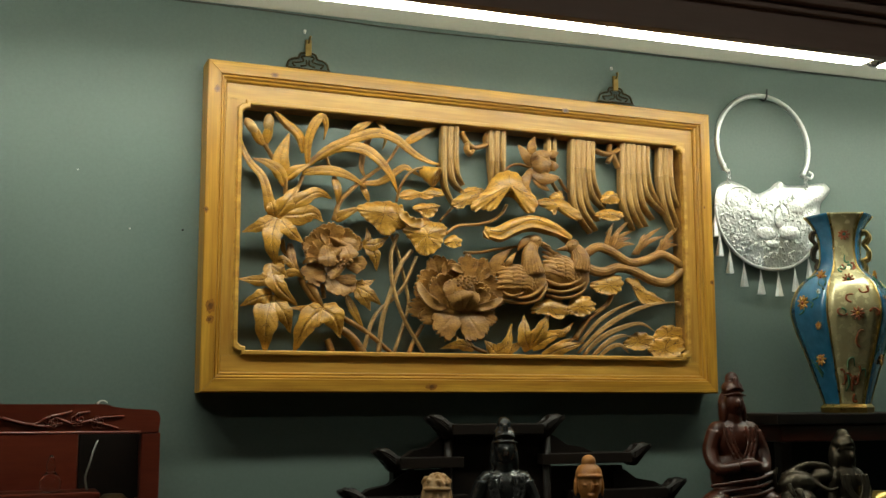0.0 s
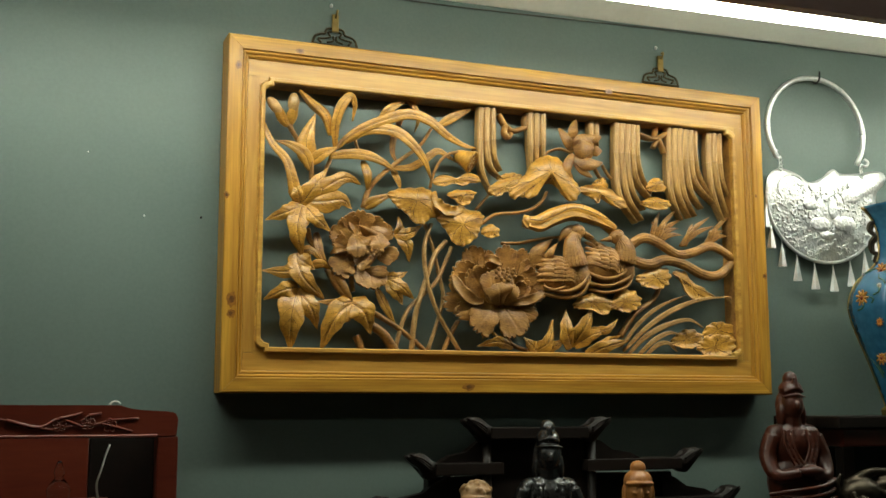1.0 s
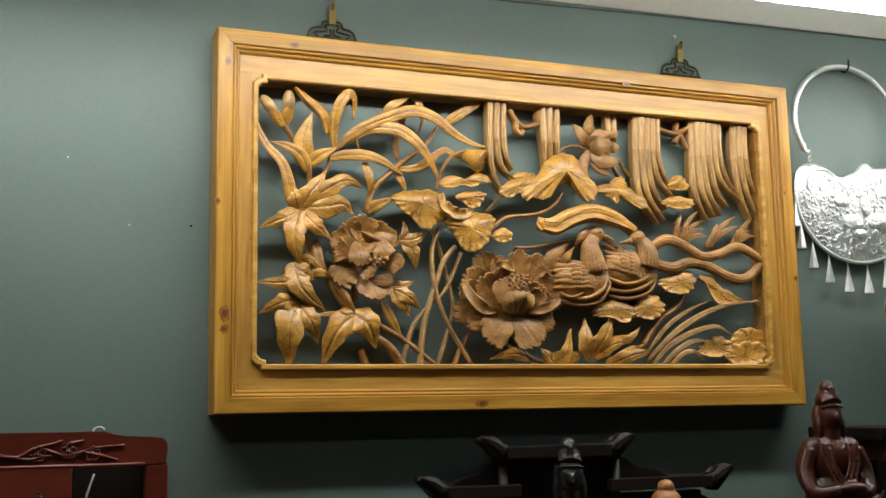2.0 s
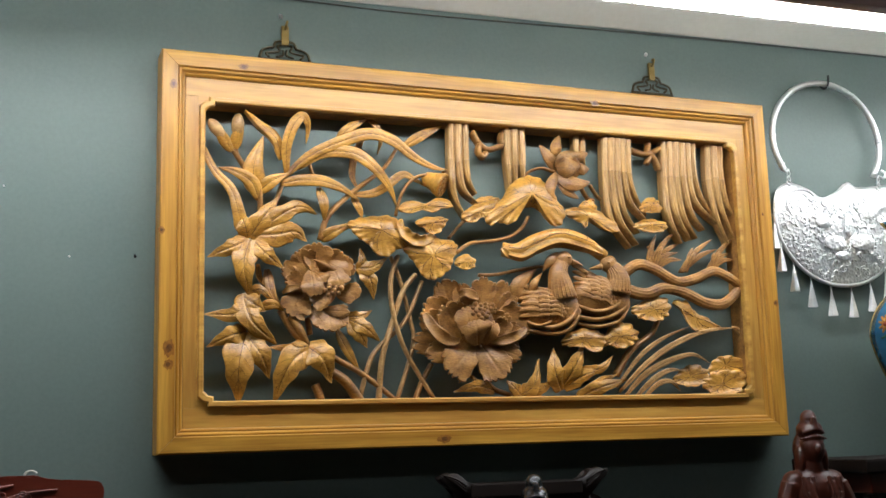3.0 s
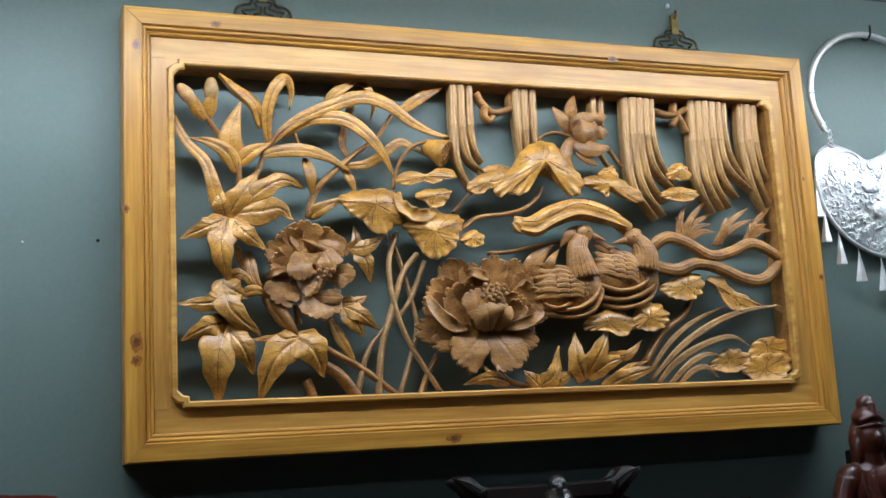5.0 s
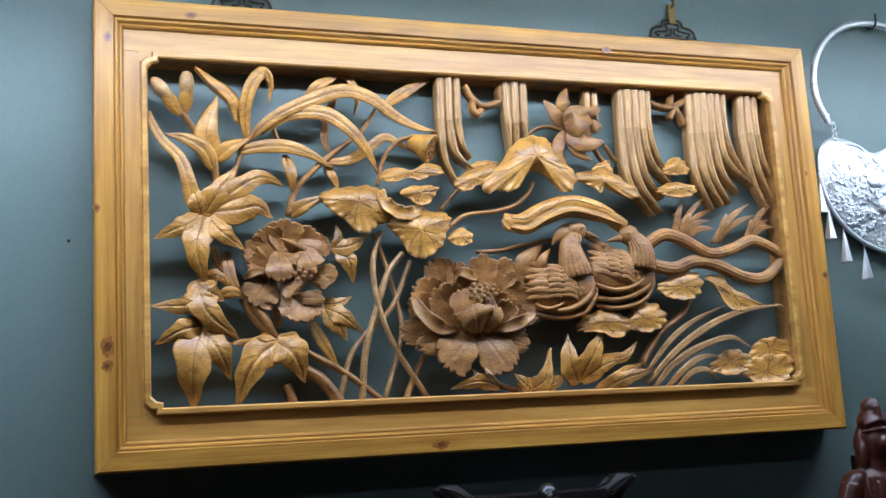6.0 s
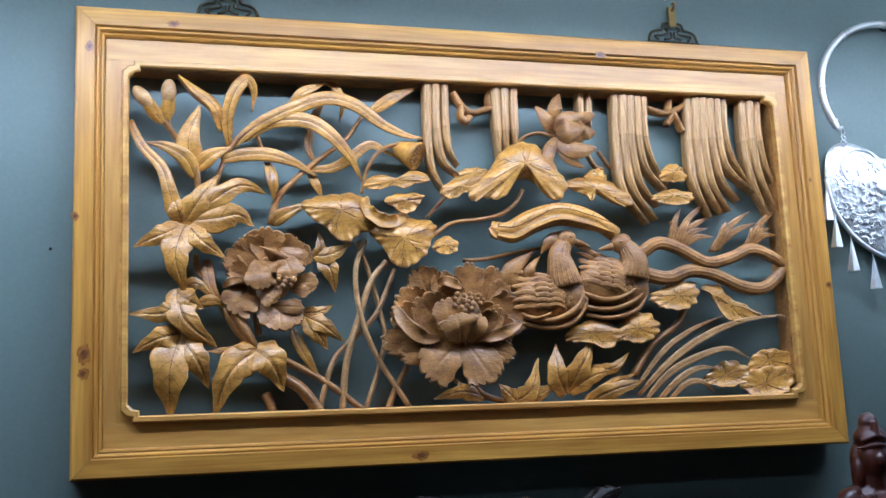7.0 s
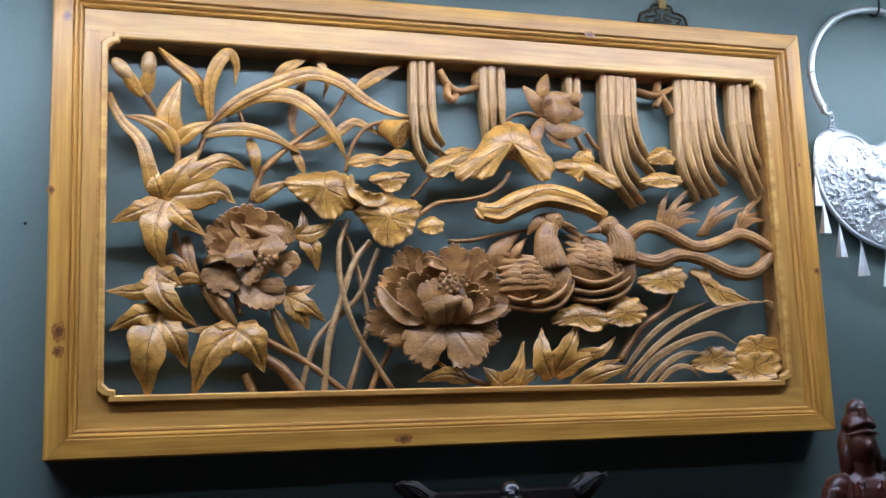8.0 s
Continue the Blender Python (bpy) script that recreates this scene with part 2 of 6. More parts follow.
def sheet(bm, pts, width, prof=leaf_width, n=16, m=8, cup=0.0, crease=0.16, thick=0.0035, roll=0.0, roll_end=None, wave=0.0, waves=3.0,
          round_end=0.0, scallop=0.0, lobes=4, veins=0, ragged=0.0, phase=0.0, keel=0.015, cuts=None):
    """A carved leaf, blade or petal: a thick sheet along a curve, with a creased midrib, cupped or waved sides and a scalloped end."""
    fine = spline(pts, 60)
    roll_end = roll if roll_end is None else roll_end

    def at(s):
        u = min(max(s, 0.0), 1.0) * 60
        i = min(int(u), 59)
        return fine[i].lerp(fine[i + 1], u - i), (fine[i + 1] - fine[i]).normalized()

    def surface(s0, q):
        """Front and back of the sheet at s0 along it and q across it."""
        s = s0 * (1 - round_end * q * q - scallop * (1 - abs(math.sin(lobes * math.pi * (q + 1 + 0.12 * math.sin(5 * q + phase)) / 2)) ** 0.45) * s0 ** 3)
        c, t = at(s)
        a = math.radians(roll + (roll_end - roll) * s0)
        side = Vector((0, -1, 0)).cross(t)
        side = side.normalized() if side.length > 1e-4 else Vector((1, 0, 0))
        nrm = t.cross(side)
        if nrm.y > 0:
            nrm = -nrm
        side, nrm = side * math.cos(a) + nrm * math.sin(a), nrm * math.cos(a) - side * math.sin(a)
        w = width * prof(s0) * (1 + ragged * math.sin(s0 * 19 + phase + q) * abs(q))
        h = width * (cup * q * q * prof(s0) - crease * math.exp(-(q / 0.11) ** 2) * min(1, 3 * (1 - s0)))
        h += width * wave * q * abs(q) * math.sin(waves * math.pi * s0 + phase)
        if veins:
            h -= width * 0.06 * max(0.0, math.cos(math.pi * (veins * s0 - 1.2 * abs(q)))) ** 24 * min(1, 3 * abs(q)) * (1 - abs(q) ** 4)
        p = c + side * q * w + nrm * h
        return p, p - nrm * (thick * (0.45 + 0.7 * (1 - q * q)) + keel * (1 - q * q) * math.sin(math.pi * (0.1 + 0.8 * s0)))

    front, back = [], []
    for i in range(n + 1):
        both = [surface(i / n, -1 + 2 * j / m) for j in range(m + 1)]
        fr, bk = [p for p, o in both], [o for p, o in both]
        front.append(fr)
        back.append(bk)
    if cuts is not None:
        # a thin dark rod along the midrib crease, and finer ones to the sides
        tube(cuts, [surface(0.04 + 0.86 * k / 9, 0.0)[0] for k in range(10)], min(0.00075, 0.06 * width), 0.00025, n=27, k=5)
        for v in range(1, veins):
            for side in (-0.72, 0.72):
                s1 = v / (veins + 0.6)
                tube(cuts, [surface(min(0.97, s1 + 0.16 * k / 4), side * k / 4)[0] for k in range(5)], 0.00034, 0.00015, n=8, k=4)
    f = [[bm.verts.new(p) for p in r] for r in front]
    b = [[bm.verts.new(p) for p in r] for r in back]
    for i in range(n):
        for j in range(m):
            bm.faces.new((f[i][j], f[i][j + 1], f[i + 1][j + 1], f[i + 1][j]))
            bm.faces.new((b[i][j], b[i + 1][j], b[i + 1][j + 1], b[i][j + 1]))
        bm.faces.new((f[i][0], f[i + 1][0], b[i + 1][0], b[i][0]))
        bm.faces.new((f[i][m], b[i][m], b[i + 1][m], f[i + 1][m]))
    for j in range(m):
        bm.faces.new((f[0][j], b[0][j], b[0][j + 1], f[0][j + 1]))
        bm.faces.new((f[n][j], f[n][j + 1], b[n][j + 1], b[n][j]))
    return bm


def fan(bm, centre, rim, dome=0.006, ruffle=0.003, waves=9, scallop=0.08, thick=0.004, veins=5, rings=11, lip=0.0, cuts=None):
    """A lotus leaf: a domed, veined sheet spread from its centre to a ruffled rim."""
    k = 14 * len(rim)
    loop = spline([rim[-1], *rim, rim[0], rim[1]], 14 * (len(rim) + 2))[14:14 + k]
    c0 = Vector(centre)
    mean = sum(p.y for p in loop) / k
    front, back = [], []
    for i in range(1, rings + 1):
        r = i / rings
        fr, bk = [], []
        for j in range(k):
            a = 2 * math.pi * j / k
            edge = 1 + scallop * (abs(math.sin(waves * a / 2)) - 0.6) * r ** 6
            p = c0.lerp(loop[j], r * edge)
            p.y = c0.y + (mean - c0.y) * r * r + (loop[j].y - mean) * r ** 4
            v = max(0.0, math.cos(veins * (a + 0.25 * math.sin(3 * a) + 0.2 * r))) ** 40
            p.y += -dome * (1 - r * r) + ruffle * math.sin(waves * a + 1 + 0.8 * math.sin(2 * a)) * r ** 6 + 0.0011 * v * min(1, 4 * r) * (1 - r ** 3) - lip * r ** 6
            fr.append(p)
            bk.append(p + Vector((0, thick * (0.55 + 0.6 * (1 - r * r)) + 0.012 * (1 - r ** 2), 0)))
        front.append(fr)
        back.append(bk)
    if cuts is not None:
        # thin dark rods along the veins, each with two side branches
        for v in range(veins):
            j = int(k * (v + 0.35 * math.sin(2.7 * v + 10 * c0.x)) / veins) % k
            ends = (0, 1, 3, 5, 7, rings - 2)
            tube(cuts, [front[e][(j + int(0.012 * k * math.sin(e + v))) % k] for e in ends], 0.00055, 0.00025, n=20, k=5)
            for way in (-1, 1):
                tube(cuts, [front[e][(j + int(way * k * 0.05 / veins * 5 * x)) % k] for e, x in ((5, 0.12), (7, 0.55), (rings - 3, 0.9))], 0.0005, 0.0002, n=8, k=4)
    fv = [[bm.verts.new(p) for p in r] for r in front]
    bv = [[bm.verts.new(p) for p in r] for r in back]
    tip, under = bm.verts.new(c0 + Vector((0, -dome, 0))), bm.verts.new(c0 + Vector((0, thick * 1.15 + 0.012 - dome, 0)))
    for j in range(k):
        j2 = (j + 1) % k
        bm.faces.new((tip, fv[0][j], fv[0][j2]))
        bm.faces.new((under, bv[0][j2], bv[0][j]))
        for i in range(rings - 1):
            bm.faces.new((fv[i][j], fv[i + 1][j], fv[i + 1][j2], fv[i][j2]))
            bm.faces.new((bv[i][j], bv[i][j2], bv[i + 1][j2], bv[i + 1][j]))
        bm.faces.new((fv[-1][j], bv[-1][j], bv[-1][j2], fv[-1][j2]))
    return bm


# ---- the room ----
X0, X1, Y0, WALL, TOP = -2.0, 3.0, -2.6, 2.005, 2.75


def structure(name, lo, hi, mat, label, category, bevel=0.0):
    return solid(name, box(bmesh.new(), lo, hi, bevel), mat, (0, 0, 0), label, category, kind="structure", smooth=False)


structure("floor", (X0 - 0.1, Y0 - 0.1, -0.1), (X1 + 0.1, WALL + 0.12, 0), floor_wood, "brown wooden board floor of the shop", "floor")
structure("ceiling", (X0 - 0.1, Y0 - 0.1, TOP), (X1 + 0.1, WALL + 0.12, TOP + 0.1), plaster, "pale plaster ceiling of the shop", "ceiling")
structure("wall_north", (X0 - 0.1, WALL, 0), (X1 + 0.1, WALL + 0.12, TOP), wall_paint, "sage green painted wall with a satin sheen", "wall")
structure("wall_south", (X0 - 0.1, Y0 - 0.1, 0), (X1 + 0.1, Y0, TOP), wall_paint, "sage green painted wall of the shop", "wall")
structure("wall_west", (X0 - 0.1, Y0, 0), (X0, WALL, TOP), wall_paint, "sage green painted wall of the shop", "wall")
structure("wall_east", (X1, Y0, 0), (X1 + 0.1, WALL, TOP), wall_paint, "sage green painted side wall", "wall")
# lowered cream strip over the wall, and the rosy board that carries the tubes in front of it
SOFFIT = 2.40
structure("soffit", (X0, 1.4855, SOFFIT), (X1, WALL - 0.001, SOFFIT + 0.05), cream_paint, "cream painted soffit strip above the green wall", "soffit")
bm = bmesh.new()
ring_loft(bm, [[Vector((x, WALL - 0.0005, 2.363)), Vector((x, WALL - 0.006, 2.363)), Vector((x, WALL - 0.052, SOFFIT - 0.006)), Vector((x, WALL - 0.055, SOFFIT - 0.0005)), Vector((x, WALL - 0.0005, SOFFIT - 0.0005))] for x in (X0, X1)])
solid("cornice", bm, cream_paint, (0, 0, 0), "sloped cream cornice where green wall meets soffit", "cornice", kind="structure", smooth=False)
structure("pelmet", (X0, 1.46, 2.2140), (X1, 1.485, TOP - 0.002), pink_wood, "rosy brown pelmet board in front of the lights", "pelmet", 0.002)
for z, d, h in ((2.284, 0.012, 0.005), (2.305, 0.02, 0.008), (2.342, 0.03, 0.016)):
    structure("trim", (X0, 1.4598 - d, z - h), (X1, 1.4598, z + h), pink_wood, "rosy brown moulding along the pelmet", "trim", 0.003)


# ---- light tubes ----
def light_batten(x0, x1, label):
    t = thing("led_batten_light", ((x0 + x1) / 2, 1.640, 2.267), label, "light", "battens behind the pelmet")
    h = (x1 - x0) / 2
    part("housing", box(bmesh.new(), (-h, -0.028, 0.0085), (h, 0.026, SOFFIT - 2.2675), 0.002), white_plastic, t, "white plastic housing", smooth=False)
    part("diffuser", box(bmesh.new(), (-h + 0.003, -0.026, 0), (h - 0.003, 0.0255, 0.008), 0.003), tube_glow, t, "glowing white diffuser", smooth=False)
    for s in (-1, 1):
        part("end_cap", box(bmesh.new(), (s * h, -0.027, -0.001), (s * (h - 0.0028), 0.026, 0.0084), 0.0008), white_plastic, t, smooth=False)
    return t


light_batten(-0.35, 1.02, "glowing white light batten behind the rosy pelmet board")
light_batten(1.021, 1.70, "glowing white light batten behind the rosy pelmet board")
light_batten(1.735, 2.9, "glowing white light batten behind the rosy pelmet board")
bm = bmesh.new()
tube(bm, [(1.698, 1.645, 2.273), (1.708, 1.645, 2.263), (1.727, 1.645, 2.263), (1.737, 1.645, 2.273)], 0.0028)
solid("connector_cable", bm, cable_dark, (0, 0, 0), "short dark cable joining two light battens", "cable")
bm = bmesh.new()
tube(bm, [(-1.0, WALL - 0.003, 2.358), (0.3, WALL - 0.003, 2.359), (0.75, WALL - 0.003, 2.352), (1.25, WALL - 0.003, 2.358), (1.85, WALL - 0.003, 2.360), (2.6, WALL - 0.003, 2.358)], 0.0018, n=40, k=6)
solid("wall_cable", bm, cable_dark, (0, 0, 0), "thin dark cable running along the top of the green wall", "cable")
# the pelmet and all that hangs from it runs slightly out of level
tilt = Matrix.Translation((1.2, 0, 2.3)) @ Matrix.Rotation(math.radians(-0.9), 4, "Y") @ Matrix.Translation((-1.2, 0, -2.3))
for ob in list(scene.collection.objects):
    if ob.name.split(".")[0] in ("soffit", "cornice", "pelmet", "trim", "led_batten_light", "connector_cable", "wall_cable"):
        ob.matrix_basis = tilt @ Matrix.Translation(ob.location)
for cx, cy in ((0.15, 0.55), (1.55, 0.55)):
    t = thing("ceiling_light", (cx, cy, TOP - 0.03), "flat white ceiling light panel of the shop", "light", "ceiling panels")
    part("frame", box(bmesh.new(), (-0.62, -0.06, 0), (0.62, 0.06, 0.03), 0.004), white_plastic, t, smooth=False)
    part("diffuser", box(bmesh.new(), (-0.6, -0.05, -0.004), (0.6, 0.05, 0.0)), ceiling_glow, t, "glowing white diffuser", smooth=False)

# ---- carved panel: frame ----
PW, PH = 1.2, 0.667
panel = thing("carved_panel", (0.29, 1.945, 1.543), "pierced camphor panel carved with peonies and lotus, in pine frame", "carving")


def rail(name, a, b, inner, prof, mat, label="", ends=None):
    """One side of a frame, mitred or cut square at a distance from its ends: prof holds (distance inwards, depth) from the outer edge."""
    a, b, n = Vector(a), Vector(b), Vector(inner)
    t = (b - a).normalized()
    length = (b - a).length
    bm = bmesh.new()
    rings = []
    for s in (0, 0.04, 0.96, 1):
        ring = []
        for w, d in prof:
            e = (w if ends is None else ends) + 0.0003
            x = e + (length - 2 * e) * s
            ring.append(Vector((x, d, w)))
        rings.append(ring)
    ring_loft(bm, rings)
    ob = part(name, bm, mat, panel, label, smooth=False)
    m = Matrix((t, (0, 1, 0), n)).transposed().to_4x4()
    ob.matrix_local = Matrix.Translation(a) @ m
    return ob


OUTER = [(0, 0.0585), (0, 0.003), (0.001, 0.001), (0.003, 0), (0.0265, 0), (0.0275, 0.002), (0.0283, 0.0055), (0.030, 0.0042), (0.032, 0.0045), (0.0342, 0.0075), (0.0348, 0.0105),
         (0.0365, 0.0092), (0.0385, 0.0098), (0.0402, 0.0125), (0.041, 0.018), (0.041, 0.0585)]
# the inner rails are wider above and below than at the sides
SIDE_IN, LEVEL_IN = 0.063, 0.073
corners = [(0, 0, 0), (PW, 0, 0), (PW, 0, PH), (0, 0, PH)]
inward = [(0, 0, 1), (-1, 0, 0), (0, 0, -1), (1, 0, 0)]
for i in range(4):
    rail("frame_rail", corners[i], corners[(i + 1) % 4], inward[i], OUTER, pine, "varnished golden pine rail")
    wide = LEVEL_IN if i % 2 == 0 else SIDE_IN
    section = [(0.0413, 0.056), (0.0413, 0.0165), (wide, 0.0165), (wide, 0.056)]
    rail("inner_rail", corners[i], corners[(i + 1) % 4], inward[i], section, pine_inner, "pale varnished inner rail", ends=0.0413 if i % 2 == 0 else LEVEL_IN)


def notched_loop(inset, notch):
    """A rectangle inset from the outer edge, more above and below, whose corners are stepped inwards."""
    a, x, k = inset, PW - inset, notch
    lo = inset + LEVEL_IN - SIDE_IN
    z = PH - lo
    return [(a + k, lo), (x - k, lo), (x - k, lo + k * 0.45), (x - k * 0.45, lo + k * 0.55), (x, lo + k), (x, z - k), (x - k * 0.45, z - k * 0.55), (x - k, z - k * 0.45),
            (x - k, z), (a + k, z), (a + k, z - k * 0.45), (a + k * 0.45, z - k * 0.55), (a, z - k), (a, lo + k), (a + k * 0.45, lo + k * 0.55), (a + k, lo + k * 0.45)]


bm = bmesh.new()
loops = []
for inset, d, notch in ((0.0622, 0.0163, 0.0006), (0.0642, 0.0162, 0.016), (0.0647, 0.0105, 0.016), (0.066, 0.0086, 0.016), (0.0715, 0.0084, 0.016), (0.0738, 0.0105, 0.016), (0.074, 0.0215, 0.016), (0.0622, 0.0215, 0.0006)):
    loops.append([bm.verts.new((x, d, z)) for x, z in notched_loop(inset, notch)])
for p, q in zip(loops, loops[1:] + loops[:1]):
    for j in range(16):
        bm.faces.new((p[j], p[(j + 1) % 16], q[(j + 1) % 16], q[j]))
part("inner_moulding", bm, pine_inner, panel, "raised beading with stepped corners", smooth=False)
for i in range(4):
    low = 0.0632 + (LEVEL_IN - SIDE_IN if i % 2 == 0 else 0)
    section = [(low, 0.058), (low, 0.022), (low + 0.0112, 0.022), (low + 0.0112, 0.058)]
    rail("lining", corners[i], corners[(i + 1) % 4], inward[i], section, brown_wood, "brown unvarnished lining of the opening", ends=0.0632 if i % 2 == 0 else 0.0846)


def knot(at, rx, rz, seed=0):
    """A knot in a rail: a brown halo round a dark heart, flush with the wood."""
    rng = random.Random(seed)
    ob = None
    for scale, mat, lift in ((1.0, knot_halo, 0.0004), (0.5, knot_wood, 0.0007)):
        bm = bmesh.new()
        c = bm.verts.new((at[0], at[1] - lift - 0.0002, at[2]))
        ring = [bm.verts.new((at[0] + scale * rx * math.cos(a) * (0.75 + 0.5 * rng.random()), at[1] - lift, at[2] + scale * rz * math.sin(a) * (0.75 + 0.5 * rng.random())))
                for a in [2 * math.pi * j / 18 for j in range(18)]]
        for j in range(18):
            bm.faces.new((c, ring[(j + 1) % 18], ring[j]))
        ob = part("knot" if ob is None else "knot_heart", bm, mat, ob or panel, "brown knot in the pine" if ob is None else "")


for i, (at, rx, rz) in enumerate((((0.0030, 0.0000, 0.3590), 0.005, 0.006), ((0.1360, 0.0000, 0.6470), 0.009, 0.0055), ((0.8090, 0.0000, 0.6380), 0.009, 0.006), ((1.1920, 0.0000, 0.2590), 0.0055, 0.006),
                                  ((0.0170, 0.0000, 0.1680), 0.0085, 0.015), ((0.0160, 0.0000, 0.1420), 0.0075, 0.008), ((0.0195, 0.0000, 0.6060), 0.0055, 0.008), ((0.4820, 0.0000, 0.0130), 0.013, 0.007), ((1.1770, 0.0000, 0.4380), 0.003, 0.004))):
    knot(at, rx, rz, seed=i)


# ---- hangers above the panel ----
def hanger(x, z):
    """A cast brass fret plate with an upright strap and a hook, screwed to the wall behind the panel's top edge."""
    t = thing("brass_hanger", (x, WALL - 0.008, z), "blackened brass fretwork picture hanger with a worn strap", "hanger", "panel hangers")
    bm = bmesh.new()
    for s in (-1, 1):
        tube(bm, [(0, 0, 0.034), (s * 0.014, 0, 0.032), (s * 0.018, 0, 0.022), (s * 0.026, 0, 0.02), (s * 0.036, 0, 0.014), (s * 0.04, 0, 0.0)], 0.0024, k=6)
        tube(bm, [(s * 0.004, 0, 0.028), (s * 0.012, 0, 0.024), (s * 0.008, 0, 0.016), (s * 0.018, 0, 0.012), (s * 0.03, 0, 0.01), (s * 0.024, 0, 0.002)], 0.002, k=6)
        tube(bm, [(s * 0.003, 0, 0.018), (s * 0.003, 0, 0.008), (s * 0.014, 0, 0.004)], 0.002, k=6)
    tube(bm, [(-0.042, 0, -0.002), (0.042, 0, -0.002)], 0.003, n=2, k=6)
    part("fretwork", bm, dark_brass, t, "blackened brass fretwork")
    part("strap", box(bmesh.new(), (-0.006, -0.004, 0.026), (0.006, 0.002, 0.062), 0.001), brass, t, "worn yellow brass strap", smooth=False)
    bm = bmesh.new()
    tube(bm, [(0.0, -0.004, 0.055), (0.0, -0.012, 0.06), (0.002, -0.01, 0.068), (0.003, -0.002, 0.068)], 0.0022, k=6)
    part("hook", bm, brass, t)
    bm = bmesh.new()
    ball(bm, (-0.006, 0.004, 0.082), (0.003, 0.004, 0.0045))
    part("screw", bm, white_plastic, t, "white wall plug")
    t.scale = (1.14, 1, 1)
    return t


hanger(0.509, 2.228)
hanger(1.262, 2.232)
for x, z, r, m in ((0.258, 1.867, 0.0024, iron), (0.155, 1.864, 0.002, white_plastic), (0.053, 1.975, 0.0016, white_plastic)):
    bm = bmesh.new()
    lathe(bm, [(r, 0), (r * 0.9, 0.002), (r * 0.3, 0.003)], k=10)
    ob = solid("nail", bm, m, (x, WALL - 0.0005, z), "small nail head in the green wall", "nail")
    ob.rotation_euler = (math.pi / 2, 0, 0)

# ---- necklace on the wall ----
necklace = thing("silver_necklace", (1.675, 1.982, 2.293), "large beaten silver collar with chased crescent plate and cone pendants", "necklace")
bm = bmesh.new()
arc = []
for i in range(15):
    a = math.radians(-33 + 246 * i / 14)
    arc.append((0.139 * math.cos(a), 0, -0.137 + 0.128 * math.sin(a)))
tube(bm, arc, 0.0062, n=56, k=10)
part("collar_ring", bm, silver, necklace)
for i in (2, 5, 9, 12):
    bm = bmesh.new()
    a, b = Vector(arc[i]), Vector(arc[i]).lerp(Vector(arc[i + 1]), 0.12)
    tube(bm, [a, b], 0.0072, n=2, k=10)
    part("joint_band", bm, silver, necklace)
NX, NZ, RX, RZ = 0.012, -0.30, 0.161, 0.147
rim_pts = []
for i in range(44):
    a = math.pi + math.pi * i / 43
    rim_pts.append((NX + RX * math.cos(a), NZ + RZ * math.sin(a)))
upper = [(0.16, 0.023), (0.181, 0.047), (0.193, 0.069), (0.172, 0.082), (0.118, 0.074), (0.06, 0.068), (0.041, 0.077), (0.025, 0.073), (0.0, 0.054), (-0.036, 0.041), (-0.064, 0.055), (-0.094, 0.065), (-0.124, 0.067), (-0.151, 0.047)]
plate = bmesh.new()
fan(plate, (NX, 0, NZ - 0.03), [(x, 0.004, z) for x, z in rim_pts[::4]] + [(NX + x, 0.004, NZ + z) for x, z in upper], dome=0.014, ruffle=0, scallop=0, veins=0, thick=0.002, rings=10)
part("crescent_plate", plate, chased_silver, necklace, "chased silver crescent plate")
bm = bmesh.new()
tube(bm, [(x, 0.001, z) for x, z in rim_pts[::3]], 0.004, n=60, k=8)
part("rim", bm, silver, necklace)
rng = random.Random(5)
bm = bmesh.new()


def swell(x, z):
    """The plate's forward swell at a place."""
    r = min(1.0, math.hypot((x - NX) / RX, (z - NZ + 0.03) / (RZ * 0.85)))
    return 0.004 * r - 0.014 * (1 - r * r) - 0.0012


for i in range(330):
    a, r = rng.uniform(0, math.pi * 2), math.sqrt(rng.uniform(0.05, 0.9))
    x, z = NX + RX * 0.98 * r * math.cos(a), NZ - 0.03 + 0.112 * r * math.sin(a)
    if z > NZ + (0.045 if x < NX - 0.06 else 0.022 if x < NX + 0.03 else 0.045):
        continue
    turn, size, bend = rng.uniform(0, 6.3), rng.uniform(0.006, 0.011), rng.choice((-1.4, 1.4, 0.9))
    pts = [(x + size * k * math.cos(turn + bend * k), z + size * k * math.sin(turn + bend * k)) for k in (0, 0.5, 1.0, 1.4)]
    tube(bm, [(p, swell(p, q), q) for p, q in pts], 0.0024, 0.0012, n=5, k=6)
for x, z, rx, rz in ((-0.025, -0.06, 0.028, 0.017), (0.045, -0.055, 0.034, 0.018), (0.012, -0.022, 0.013, 0.024), (-0.05, -0.015, 0.022, 0.014), (0.07, 0.012, 0.03, 0.016), (-0.005, -0.085, 0.02, 0.01), (0.11, 0.03, 0.022, 0.012)):
    ball(bm, (NX + x, swell(NX + x, NZ + z) - 0.001, NZ + z), (rx, 0.0032, rz), 20, 12)
for s in (1, 0.62, 0.3):
    tube(bm, [(NX - 0.09 + s * 0.04 * math.cos(t), -0.002, NZ + 0.02 + s * 0.034 * math.sin(t)) for t in (0, 1, 2, 3, 4, 5, 6.2)], 0.0024, n=24, k=6)
part("chasing", bm, chased_silver, necklace, "raised scrollwork")
